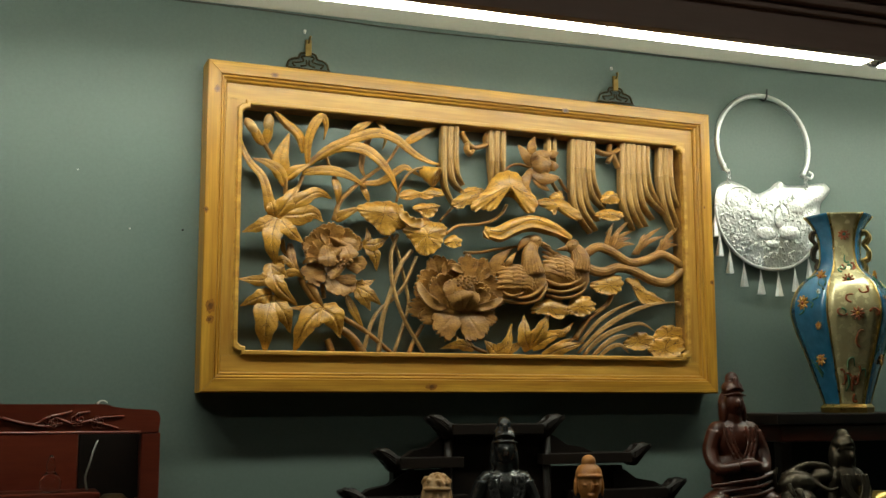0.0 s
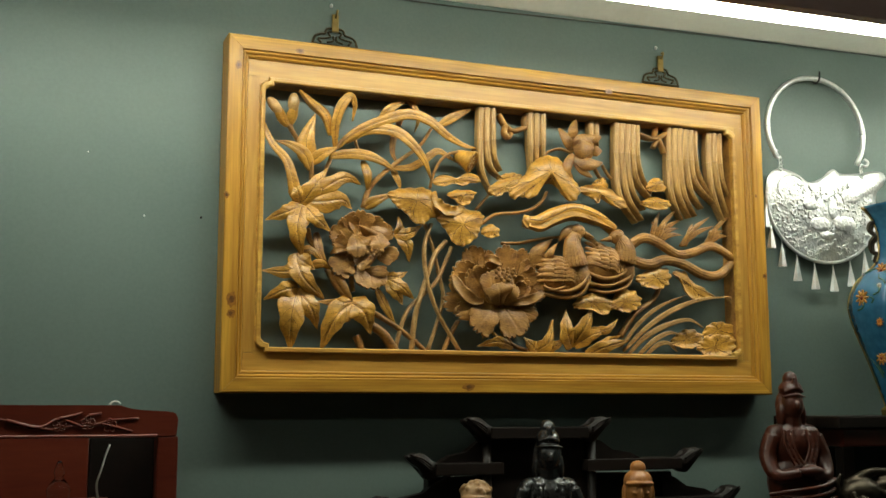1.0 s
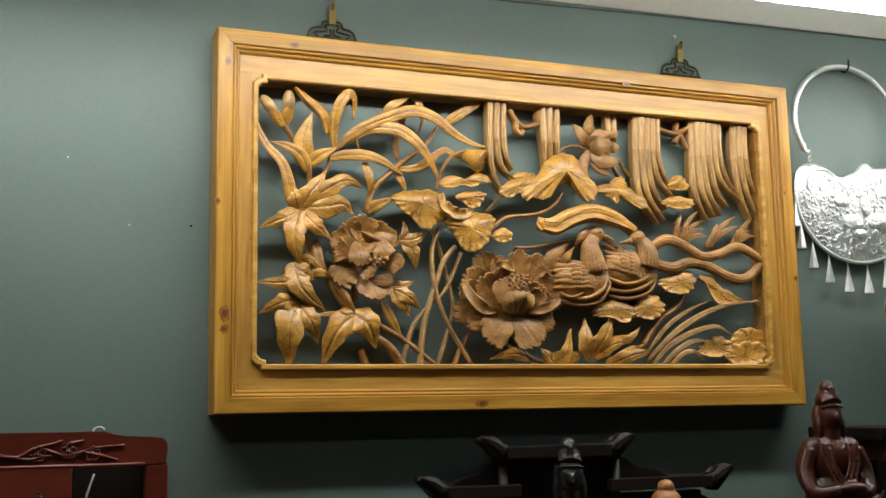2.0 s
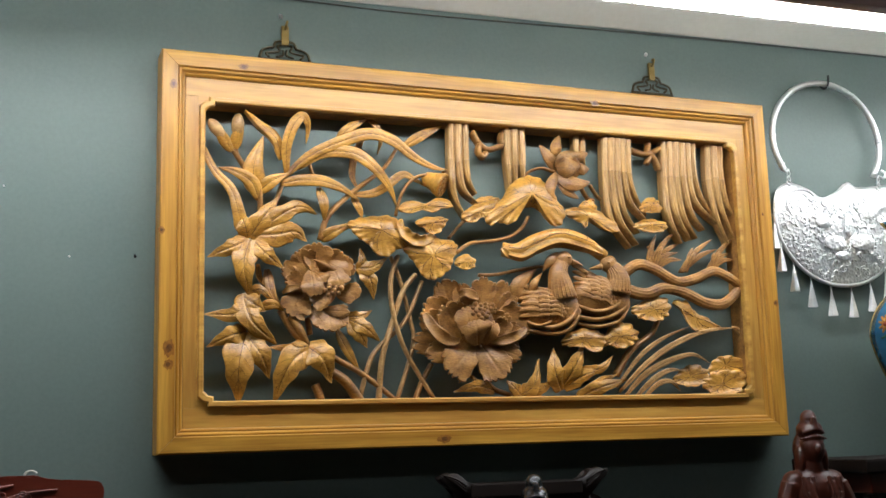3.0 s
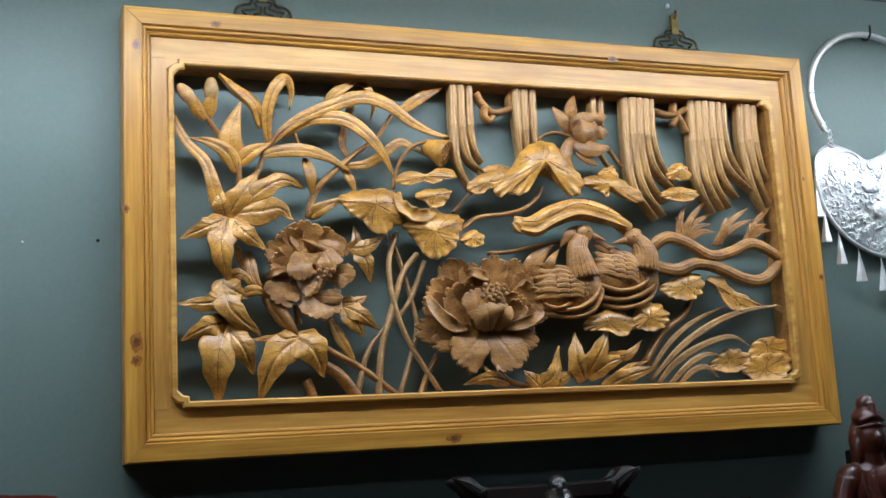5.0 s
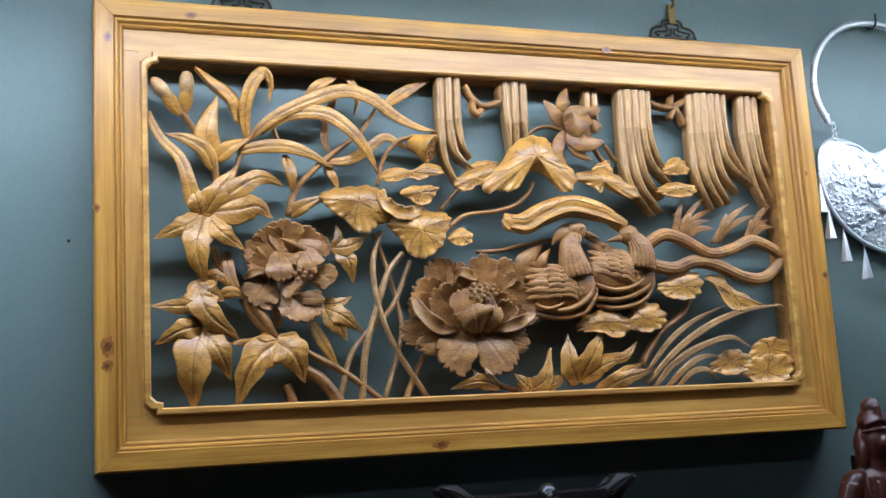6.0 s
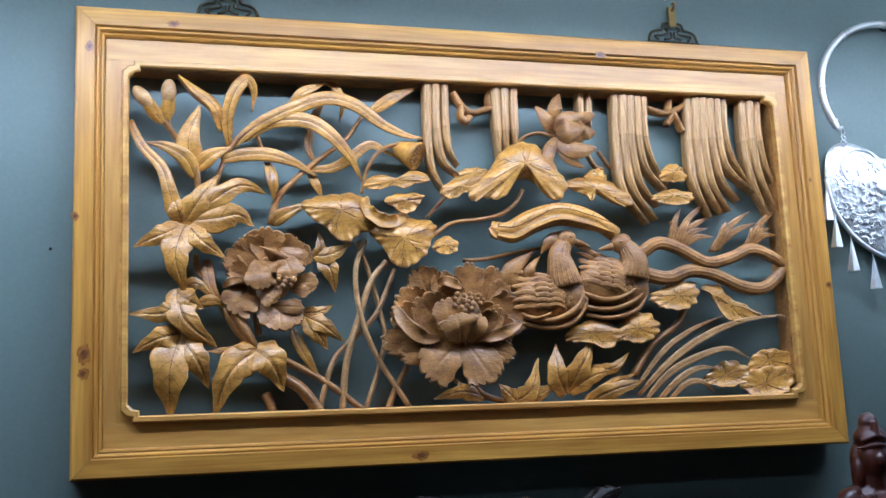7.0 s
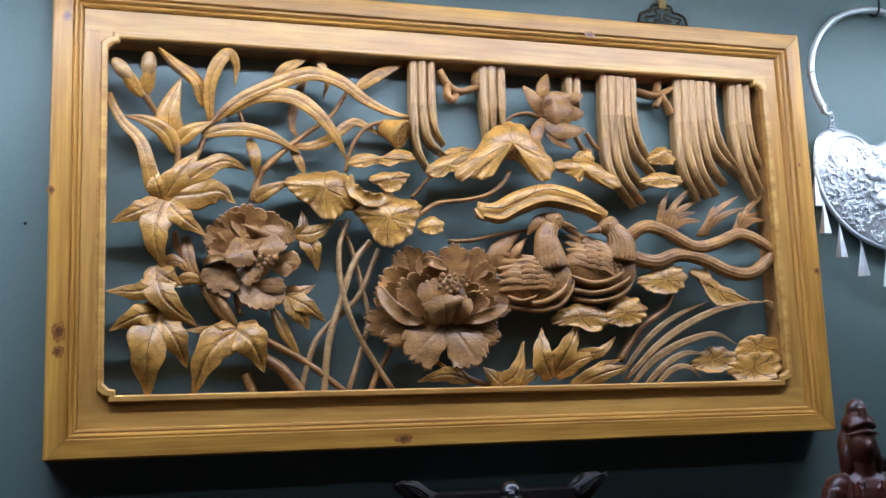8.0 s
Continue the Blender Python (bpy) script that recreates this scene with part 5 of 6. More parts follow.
star([([(0.1490, 0.0240, 0.2490), (0.1250, 0.0080, 0.2250), (0.0750, 0.0240, 0.2260)], 16), ([(0.1410, 0.0240, 0.2620), (0.1510, 0.0040, 0.2140), (0.1960, 0.0220, 0.1760)], 21), ([(0.1410, 0.0220, 0.2560), (0.1560, 0.0100, 0.2420), (0.1770, 0.0220, 0.2330)], 18)])
star([([(0.1460, 0.0240, 0.1980), (0.1150, 0.0080, 0.1890), (0.0800, 0.0240, 0.1720)], 16), ([(0.1460, 0.0240, 0.1980), (0.1300, 0.0020, 0.1430), (0.1310, 0.0200, 0.0800)], 29), ([(0.1460, 0.0240, 0.1930), (0.1670, 0.0060, 0.1570), (0.1840, 0.0220, 0.1190)], 19)])
star([([(0.2560, 0.0240, 0.1750), (0.2230, 0.0120, 0.1690), (0.1820, 0.0260, 0.1720)], 11), ([(0.2540, 0.0240, 0.1770), (0.2120, 0.0020, 0.1390), (0.1900, 0.0200, 0.0810)], 24), ([(0.2460, 0.0240, 0.1750), (0.2700, 0.0040, 0.1520), (0.2890, 0.0200, 0.1120)], 26)])
stem([(0.2050, 0.0320, 0.2360), (0.2260, 0.0280, 0.1990), (0.2540, 0.0280, 0.1750), (0.2950, 0.0280, 0.1550), (0.3400, 0.0300, 0.1310), (0.3740, 0.0300, 0.1070), (0.4070, 0.0320, 0.0810)], 6, 4.5)
stem([(0.2230, 0.0300, 0.2230), (0.2360, 0.0240, 0.1980), (0.2490, 0.0280, 0.1780)], 11, 6)
stem([(0.2530, 0.0340, 0.2230), (0.2560, 0.0320, 0.1940)], 5)
stem([(0.2650, 0.0340, 0.1090), (0.2700, 0.0320, 0.0960), (0.2750, 0.0320, 0.0800)], 7)
stem([(0.2860, 0.0300, 0.1340), (0.3140, 0.0240, 0.1150), (0.3400, 0.0280, 0.0820)], 8, 9)
stem([(0.3020, 0.0260, 0.1300), (0.3250, 0.0200, 0.1060), (0.3450, 0.0260, 0.0800)], 4)
leaf([(0.3040, 0.0340, 0.2020), (0.3190, 0.0260, 0.1680), (0.3420, 0.0320, 0.1320)], 9, prof=blade_width)
star([([(0.3430, 0.0280, 0.3040), (0.3470, 0.0200, 0.3210), (0.3460, 0.0280, 0.3460)], 9), ([(0.3360, 0.0280, 0.3100), (0.3620, 0.0140, 0.3100), (0.3940, 0.0260, 0.3290)], 13), ([(0.3470, 0.0280, 0.3100), (0.3600, 0.0160, 0.2870), (0.3690, 0.0280, 0.2550)], 14)])
star([([(0.3210, 0.0300, 0.2260), (0.3400, 0.0200, 0.2250), (0.3650, 0.0280, 0.2360)], 10), ([(0.3210, 0.0300, 0.2220), (0.3470, 0.0120, 0.2050), (0.3780, 0.0280, 0.1830)], 14), ([(0.3240, 0.0280, 0.2180), (0.3390, 0.0160, 0.1940), (0.3550, 0.0260, 0.1710)], 15)])

# crossing lotus stems
stem([(0.4160, 0.0300, 0.3340), (0.4000, 0.0240, 0.2900), (0.4030, 0.0220, 0.2300), (0.4260, 0.0240, 0.1630), (0.4800, 0.0300, 0.0780)], 4.2, 3.8, pale_wood)
stem([(0.4480, 0.0300, 0.3020), (0.4230, 0.0280, 0.2710), (0.4020, 0.0280, 0.2140), (0.3830, 0.0280, 0.1540), (0.3750, 0.0300, 0.0800)], 4.7, 5.1, pale_wood)
stem([(0.4610, 0.0320, 0.2910), (0.4340, 0.0340, 0.2290), (0.4100, 0.0360, 0.2000), (0.3800, 0.0340, 0.1750), (0.3600, 0.0300, 0.1470), (0.3410, 0.0300, 0.0830)], 3.8, 4.2, pale_wood)
stem([(0.4050, 0.0360, 0.3340), (0.4210, 0.0380, 0.2920), (0.4390, 0.0400, 0.2210), (0.4440, 0.0400, 0.1870), (0.4320, 0.0380, 0.1410), (0.4110, 0.0360, 0.0830)], 3.4, 3.8, pale_wood)
stem([(0.4760, 0.0380, 0.1440), (0.4570, 0.0360, 0.1110), (0.4430, 0.0340, 0.0800)], 4.5)


# ---- carved panel: peonies ----
def peony(core_at, radii, petals, stamens, seed):
    """A carved peony: scalloped petals round a core, each stamen a bead of its own."""
    bm = bmesh.new()
    ball(bm, core_at, radii, 20, 14)
    core = part("peony", bm, brown_wood, panel, "full blown peony with scalloped petals")
    for i, (a, b, mm, belly) in enumerate(petals):
        a, b = Vector(a), Vector(b)
        mid = a.lerp(b, 0.55) + Vector((0, -belly / 1000, 0))
        part("petal", sheet(bmesh.new(), [a, mid, b], mm / 1000, petal_width, n=22, m=48, cup=0.22 if belly < 0 else -0.10, crease=0.03, thick=0.0034, round_end=0.2, scallop=0.15, lobes=3 if mm < 18 else 4 if mm < 28 else 5,
                            wave=0.10, waves=2.2, phase=seed + i * 1.3, ragged=0.05, keel=0.004), brown_wood, core)
    rng = random.Random(seed)
    for c, n, r in stamens:
        for i in range(n):
            bm = bmesh.new()
            a, q = 2.4 * i, r * math.sqrt((i + 0.5) / n)
            ball(bm, (c[0] + q * math.cos(a) * 1.25, c[1] - rng.uniform(0, 0.005), c[2] + q * math.sin(a) * 0.75), rng.uniform(0.0036, 0.0048), 10, 7)
            part("stamen", bm, brown_wood, core)


peony((0.2750, 0.0340, 0.2760), (0.030, 0.012, 0.034), [
    ((0.2550, 0.0340, 0.2950), (0.2350, 0.0200, 0.3370), 24.2, -3), ((0.2670, 0.0340, 0.3020), (0.2670, 0.0200, 0.3510), 27.9, -3), ((0.2880, 0.0340, 0.3060), (0.3080, 0.0220, 0.3390), 22.3, -3),
    ((0.3000, 0.0340, 0.3020), (0.3330, 0.0240, 0.3190), 18.6, -3), ((0.2560, 0.0320, 0.2850), (0.2070, 0.0180, 0.3110), 22.3, -3), ((0.2540, 0.0300, 0.2780), (0.2110, 0.0140, 0.2850), 18.6, -3),
    ((0.2490, 0.0280, 0.2690), (0.2130, 0.0100, 0.2240), 26, 4), ((0.2510, 0.0260, 0.2590), (0.2340, 0.0120, 0.2260), 14.9, 4), ((0.2780, 0.0260, 0.3000), (0.2840, 0.0120, 0.3130), 27.9, 6),
    ((0.2610, 0.0220, 0.3010), (0.2720, 0.0040, 0.2780), 18.6, 7), ((0.2540, 0.0200, 0.3020), (0.2530, 0.0000, 0.2550), 21.4, 8), ((0.2900, 0.0220, 0.3120), (0.3030, 0.0020, 0.2720), 20.5, 7),
    ((0.2860, 0.0240, 0.3170), (0.3240, 0.0120, 0.2950), 16.7, 5), ((0.3000, 0.0240, 0.2680), (0.3400, 0.0060, 0.2670), 14.9, 4), ((0.3000, 0.0240, 0.2610), (0.3280, 0.0080, 0.2520), 10.2, 4),
    ((0.2530, 0.0200, 0.2620), (0.2810, 0.0040, 0.2400), 18.6, 6), ((0.2680, 0.0180, 0.2570), (0.2840, 0.0020, 0.2500), 13, 6), ((0.2720, 0.0240, 0.2350), (0.3190, 0.0060, 0.2300), 12.1, 4),
    ((0.2850, 0.0260, 0.2380), (0.2830, 0.0040, 0.1960), 22.3, 5), ((0.2890, 0.0280, 0.2380), (0.3100, 0.0080, 0.2060), 16.7, 4), ((0.2540, 0.0260, 0.2420), (0.2740, 0.0080, 0.2050), 14.9, 4)],
    [((0.2870, 0.0060, 0.2670), 9, 0.014)], 11)

peony((0.5570, 0.0200, 0.2140), (0.034, 0.015, 0.036), [
    ((0.5260, 0.0340, 0.2150), (0.4940, 0.0220, 0.2930), 27.9, -3), ((0.5440, 0.0340, 0.2190), (0.5350, 0.0240, 0.2870), 24.2, -3), ((0.5690, 0.0340, 0.2190), (0.5780, 0.0240, 0.3010), 24.2, -3),
    ((0.5940, 0.0340, 0.2180), (0.6180, 0.0240, 0.2940), 22.3, -3), ((0.6050, 0.0320, 0.2050), (0.6310, 0.0240, 0.2740), 18.6, -3), ((0.5300, 0.0320, 0.1880), (0.4630, 0.0180, 0.2560), 27.9, -4),
    ((0.5250, 0.0300, 0.1860), (0.4500, 0.0140, 0.2280), 24.2, -4), ((0.5810, 0.0320, 0.1920), (0.6610, 0.0200, 0.2330), 35.3, -4), ((0.5800, 0.0300, 0.1890), (0.6440, 0.0140, 0.2020), 20.5, -3),
    ((0.5630, 0.0300, 0.1810), (0.4290, 0.0100, 0.1780), 24.2, 2), ((0.5580, 0.0280, 0.1810), (0.4560, 0.0060, 0.1570), 22.3, 3), ((0.5580, 0.0260, 0.1820), (0.4940, 0.0020, 0.1250), 33.5, 4),
    ((0.5620, 0.0280, 0.1810), (0.6340, 0.0100, 0.1740), 22.3, 2), ((0.5640, 0.0270, 0.1800), (0.6380, 0.0080, 0.1540), 18.6, 3), ((0.5630, 0.0260, 0.1820), (0.6000, 0.0020, 0.1150), 33.5, 4),
    ((0.5430, 0.0260, 0.1830), (0.4910, 0.0080, 0.2460), 31.6, -5), ((0.5690, 0.0260, 0.1870), (0.6190, 0.0080, 0.2290), 22.3, -4), ((0.5880, 0.0220, 0.1860), (0.6060, 0.0040, 0.2250), 13, -3),
    ((0.5460, 0.0200, 0.2170), (0.5380, 0.0060, 0.2700), 22.3, -6), ((0.5690, 0.0220, 0.2130), (0.5880, 0.0120, 0.2480), 14.9, -4), ((0.5390, 0.0140, 0.1780), (0.5310, 0.0040, 0.2430), 24.2, 7),
    ((0.5540, 0.0100, 0.1750), (0.5430, -0.0040, 0.2180), 31.6, 9), ((0.5680, 0.0120, 0.1750), (0.5830, 0.0020, 0.2180), 16.7, 7)],
    [((0.5620, 0.0040, 0.2360), 17, 0.020)], 29)
leaf([(0.5220, 0.0160, 0.1830), (0.4920, 0.0040, 0.1840), (0.4650, -0.0020, 0.2040), (0.4530, 0.0080, 0.2310)], 12.1, brown_wood, prof=lambda s: 0.35 + 0.65 * math.sin(math.pi * s), cup=0.3, crease=0.0, wave=0.2, waves=4, n=24, name="petal_lip")
leaf([(0.5780, 0.0160, 0.1810), (0.6030, 0.0060, 0.1840), (0.6270, 0.0020, 0.1920), (0.6500, 0.0100, 0.2060)], 10.2, brown_wood, prof=lambda s: 0.35 + 0.65 * math.sin(math.pi * s), cup=0.3, crease=0.0, wave=0.2, waves=4, n=24, name="petal_lip")
leaf([(0.5220, 0.0140, 0.2660), (0.5310, 0.0020, 0.2680), (0.5450, 0.0000, 0.2620), (0.5580, 0.0080, 0.2590)], 8.4, brown_wood, prof=lambda s: 0.35 + 0.65 * math.sin(math.pi * s), cup=0.3, crease=0.0, wave=0.2, waves=4, n=24, name="petal_lip")
leaf([(0.2050, 0.0160, 0.2620), (0.2160, 0.0060, 0.2690), (0.2400, 0.0160, 0.2740)], 5.6, brown_wood, prof=lambda s: 0.35 + 0.65 * math.sin(math.pi * s), cup=0.3, crease=0.0, wave=0.2, waves=4, n=24, name="petal_lip")
stem([(0.5620, 0.0260, 0.1800), (0.5660, 0.0260, 0.1370), (0.5860, 0.0280, 0.1020), (0.6240, 0.0320, 0.0870)], 5, 4.5)
for pts, mm in (([(0.5450, 0.0280, 0.1500), (0.5350, 0.0240, 0.1330), (0.5240, 0.0280, 0.1090)], 4), ([(0.5470, 0.0280, 0.1550), (0.5410, 0.0260, 0.1330), (0.5490, 0.0280, 0.1160)], 3.5), ([(0.5740, 0.0280, 0.1500), (0.5780, 0.0260, 0.1370), (0.5860, 0.0300, 0.1250)], 4)):
    blade(pts, mm, n=12)
star([([(0.5920, 0.0280, 0.0960), (0.5530, 0.0160, 0.1030), (0.5120, 0.0260, 0.0940)], 12), ([(0.5790, 0.0280, 0.0980), (0.5580, 0.0180, 0.1070), (0.5490, 0.0280, 0.1230)], 8)])

# ---- carved panel: lower right ----
star([([(0.6480, 0.0280, 0.0840), (0.6290, 0.0180, 0.0970), (0.6150, 0.0260, 0.1140)], 13), ([(0.6370, 0.0280, 0.0850), (0.6630, 0.0140, 0.1040), (0.6810, 0.0260, 0.1510)], 14), ([(0.6550, 0.0280, 0.0840), (0.6790, 0.0160, 0.0970), (0.7140, 0.0260, 0.1150)], 11)])
star([([(0.7250, 0.0280, 0.0940), (0.7060, 0.0100, 0.1280), (0.7120, 0.0260, 0.1720)], 19), ([(0.7250, 0.0280, 0.0980), (0.7480, 0.0100, 0.1400), (0.7750, 0.0260, 0.1800)], 17), ([(0.7300, 0.0280, 0.0980), (0.7630, 0.0140, 0.1200), (0.8070, 0.0260, 0.1310)], 14)])
star([([(0.7690, 0.0280, 0.1320), (0.8020, 0.0160, 0.1330), (0.8350, 0.0260, 0.1570)], 9), ([(0.7750, 0.0260, 0.0850), (0.8000, 0.0140, 0.1080), (0.8400, 0.0260, 0.1220)], 10)])
star([([(0.7560, 0.0260, 0.0800), (0.7960, 0.0080, 0.0980), (0.8580, 0.0200, 0.1120)], 14)])
lotus((0.7690, 0.0180, 0.1870), [(0.7260, 0.0220, 0.1790), (0.7420, 0.0280, 0.1980), (0.7790, 0.0280, 0.2090), (0.8140, 0.0260, 0.1990), (0.8220, 0.0200, 0.1790), (0.7890, 0.0100, 0.1620), (0.7650, 0.0120, 0.1720), (0.7390, 0.0160, 0.1730)], dome=0.003, ruffle=0.002, scallop=0.13, waves=11)
lotus((0.8460, 0.0180, 0.1940), [(0.8140, 0.0200, 0.1820), (0.8320, 0.0280, 0.2110), (0.8680, 0.0280, 0.2200), (0.8900, 0.0240, 0.1990), (0.8740, 0.0160, 0.1790), (0.8460, 0.0120, 0.1700), (0.8240, 0.0140, 0.1750)], dome=0.003, ruffle=0.002, scallop=0.13, waves=11)
lotus((0.9220, 0.0180, 0.2450), [(0.8740, 0.0180, 0.2440), (0.9040, 0.0260, 0.2600), (0.9420, 0.0280, 0.2720), (0.9630, 0.0240, 0.2590), (0.9540, 0.0180, 0.2340), (0.9290, 0.0120, 0.2220), (0.9020, 0.0100, 0.2230), (0.8850, 0.0120, 0.2290)], dome=0.003, ruffle=0.002, scallop=0.13, waves=11)
lotus((1.0120, 0.0180, 0.2300), [(0.9690, 0.0240, 0.2590), (0.9990, 0.0260, 0.2650), (1.0130, 0.0220, 0.2450), (1.0470, 0.0240, 0.2300), (1.0730, 0.0220, 0.2110), (1.0400, 0.0160, 0.2040), (1.0070, 0.0100, 0.2040), (0.9900, 0.0120, 0.2250), (0.9820, 0.0160, 0.2470)], dome=0.003, ruffle=0.002, scallop=0.13, waves=11)
stem([(0.9410, 0.0300, 0.2270), (0.9230, 0.0300, 0.1990), (0.8770, 0.0300, 0.1680), (0.8430, 0.0320, 0.1210)], 4.5, 6)
blade([(0.8440, 0.0340, 0.0990), (0.8920, 0.0280, 0.1550), (0.9450, 0.0280, 0.1900), (1.0120, 0.0340, 0.2150)], 4.5, pale_wood)
blade([(0.8480, 0.0320, 0.0900), (0.9070, 0.0200, 0.1450), (0.9720, 0.0140, 0.1830), (1.0410, 0.0140, 0.2050), (1.1170, 0.0260, 0.2130)], 5.8, pale_wood)
blade([(1.1080, 0.0280, 0.2130), (1.1320, 0.0340, 0.2020), (1.1530, 0.0420, 0.1820)], 6, pale_wood)
blade([(0.8580, 0.0300, 0.0820), (0.8950, 0.0180, 0.1200), (0.9430, 0.0120, 0.1450), (1.0020, 0.0160, 0.1590), (1.0520, 0.0340, 0.1440)], 6, pale_wood)
blade([(0.8770, 0.0280, 0.0780), (0.9130, 0.0160, 0.1120), (0.9490, 0.0160, 0.1290), (0.9900, 0.0300, 0.1290)], 5.5, pale_wood)
blade([(0.8960, 0.0280, 0.0780), (0.9220, 0.0160, 0.1030), (0.9500, 0.0160, 0.1080), (0.9790, 0.0280, 0.0910)], 5, pale_wood)
lotus((1.0010, 0.0220, 0.1170), [(0.9610, 0.0260, 0.1110), (0.9840, 0.0300, 0.1310), (1.0140, 0.0320, 0.1410), (1.0450, 0.0300, 0.1270), (1.0340, 0.0220, 0.1060), (0.9990, 0.0160, 0.0970), (0.9700, 0.0200, 0.1020)], dome=-0.005, ruffle=0.002, scallop=0.13, waves=11)
lotus((1.0850, 0.0260, 0.1390), [(1.0450, 0.0300, 0.1240), (1.0640, 0.0340, 0.1510), (1.1010, 0.0340, 0.1580), (1.1380, 0.0320, 0.1420), (1.1290, 0.0280, 0.1220), (1.0820, 0.0240, 0.1210)], dome=-0.005, ruffle=0.002, scallop=0.13, waves=11)
lotus((1.0690, 0.0180, 0.1010), [(1.0250, 0.0240, 0.1040), (1.0510, 0.0240, 0.1230), (1.0970, 0.0240, 0.1290), (1.1240, 0.0220, 0.1160), (1.1080, 0.0140, 0.0900), (1.0780, 0.0100, 0.0790), (1.0380, 0.0140, 0.0840)], dome=-0.005, ruffle=0.002, scallop=0.13, waves=11)


# ---- carved panel: birds, kept plain ----
def bird(body, r, way, neck, head, beak, crest, wing, bands):
    """A water bird with layered wing feathers, scaled breast and folded bands of plumage below."""
    bm = bmesh.new()
    cx, cy, cz = body

    def on(x, z, lift=0.0):
        """A place on the body's front."""
        e = 1 - ((x - cx) / r[0]) ** 2 - ((z - cz) / r[2]) ** 2
        return Vector((x, cy - r[1] * math.sqrt(max(0.02, e)) - lift, z))

    ball(bm, body, r, 32, 20)
    ball(bm, (neck[0][0] + way * 0.002, neck[0][1] + 0.012, neck[0][2] - 0.014), (0.034, 0.024, 0.036), 24, 16)
    tube(bm, neck, 0.029, 0.0125, n=20, k=18, flat=0.75)
    ball(bm, head, (0.0165, 0.0125, 0.0150), 18, 12)
    ball(bm, (head[0] + way * 0.004, head[1] - 0.0118, head[2] + 0.002), (0.0034, 0.002, 0.0024), 10, 6)
    tube(bm, beak, 0.0066, 0.0012, n=8, k=10)
    for pts, mm in crest:
        sheet(bm, pts, mm / 1000, leaf_width, n=20, m=10, cup=-0.35, crease=0.05)
    # fine grooves down the neck
    for e in range(9):
        o = (-0.8 + 0.2 * e) * 1.5
        tube(bm, [Vector(q) + Vector((w * math.sin(o), -0.75 * w * math.cos(o), 0)) for q, w in zip(neck, (0.0285, 0.022, 0.0168, 0.0135))], 0.0016, 0.0011, n=14, k=6)
    # wing: long feathers behind, shorter rows over their roots
    (rx, rz), (tx, tz) = wing
    for row, (start, reach, count, spread) in enumerate(((0.30, 0.75, 6, 0.046), (0.12, 0.48, 7, 0.042), (-0.06, 0.36, 7, 0.036))):
        for k in range(count):
            u = k / (count - 1) - 0.5
            x0, z0 = rx + (tx - rx) * start, rz + (tz - rz) * start - u * spread
            x1, z1 = x0 + (tx - rx) * reach, z0 + (tz - rz) * reach - u * 0.010 + 0.004
            pts = [on(x0 + (x1 - x0) * s, z0 + (z1 - z0) * s + 0.005 * math.sin(math.pi * s), 0.0014 + 0.0016 * row) for s in (0, 0.33, 0.66, 1)]
            sheet(bm, pts, 0.0046, lambda s: 0.55 + 0.45 * math.sin(math.pi * min(1, s * 0.8 + 0.1)) if s < 0.9 else 0.75, n=12, m=6, cup=-0.3, crease=0.10, thick=0.002, keel=0.001, round_end=0.12)
    # breast scales
    nx, nz = neck[0][0], neck[0][2]
    for v in range(8):
        for u in range(6):
            x = nx + way * 0.004 + 0.0098 * (u - 2.5 + 0.5 * (v % 2))
            z = nz + 0.012 - 0.0085 * v
            if ((x - cx) / r[0]) ** 2 + ((z - cz) / r[2]) ** 2 > 0.93:
                continue
            a = on(x, z, 0.001)
            sheet(bm, [a, on(x - way * 0.002, z - 0.006, 0.0022), on(x - way * 0.004, z - 0.012, 0.0014)], 0.0054, petal_width, n=6, m=6, cup=-0.15, crease=0.0, thick=0.0015, round_end=0.35, keel=0.0)
    for pts, mm in bands:
        tube(bm, [(x, y + 0.007, z) for x, y, z in pts], mm / 1000 * 0.6, mm / 1000 * 0.4, n=30, k=14, flat=1.3, ribs=5, rib=0.06)
    return part("carved_bird", bm, brown_wood, panel, "plain carved water bird with a folded wing")


bird((0.7070, 0.0260, 0.2450), (0.058, 0.026, 0.038), 1, [(0.7270, 0.0120, 0.2610), (0.7220, 0.0100, 0.2880), (0.7200, 0.0100, 0.3100), (0.7300, 0.0120, 0.3300)], (0.7340, 0.0120, 0.3350), [(0.7470, 0.0100, 0.3300), (0.7590, 0.0100, 0.3280), (0.7730, 0.0140, 0.3240)],
     [([(0.7330, 0.0120, 0.3430), (0.7040, 0.0060, 0.3290), (0.6910, 0.0140, 0.3120)], 11), ([(0.6740, 0.0300, 0.2610), (0.6450, 0.0180, 0.2840), (0.6830, 0.0260, 0.3180)], 19), ([(0.6800, 0.0280, 0.2640), (0.6720, 0.0140, 0.2850), (0.6930, 0.0240, 0.3100)], 10)], ((0.7150, 0.2450), (0.6450, 0.2510)),
     [([(0.6590, 0.0140, 0.2140), (0.7000, 0.0000, 0.2070), (0.7370, -0.0020, 0.2230), (0.7550, 0.0060, 0.2510), (0.7500, 0.0140, 0.2740)], 8), ([(0.6550, 0.0180, 0.2040), (0.6970, 0.0060, 0.1960), (0.7350, 0.0040, 0.2030), (0.7600, 0.0080, 0.2310), (0.7660, 0.0160, 0.2590)], 7), ([(0.6550, 0.0080, 0.2180), (0.6690, -0.0020, 0.2100), (0.6910, -0.0020, 0.2150), (0.7050, 0.0040, 0.2240)], 5)])
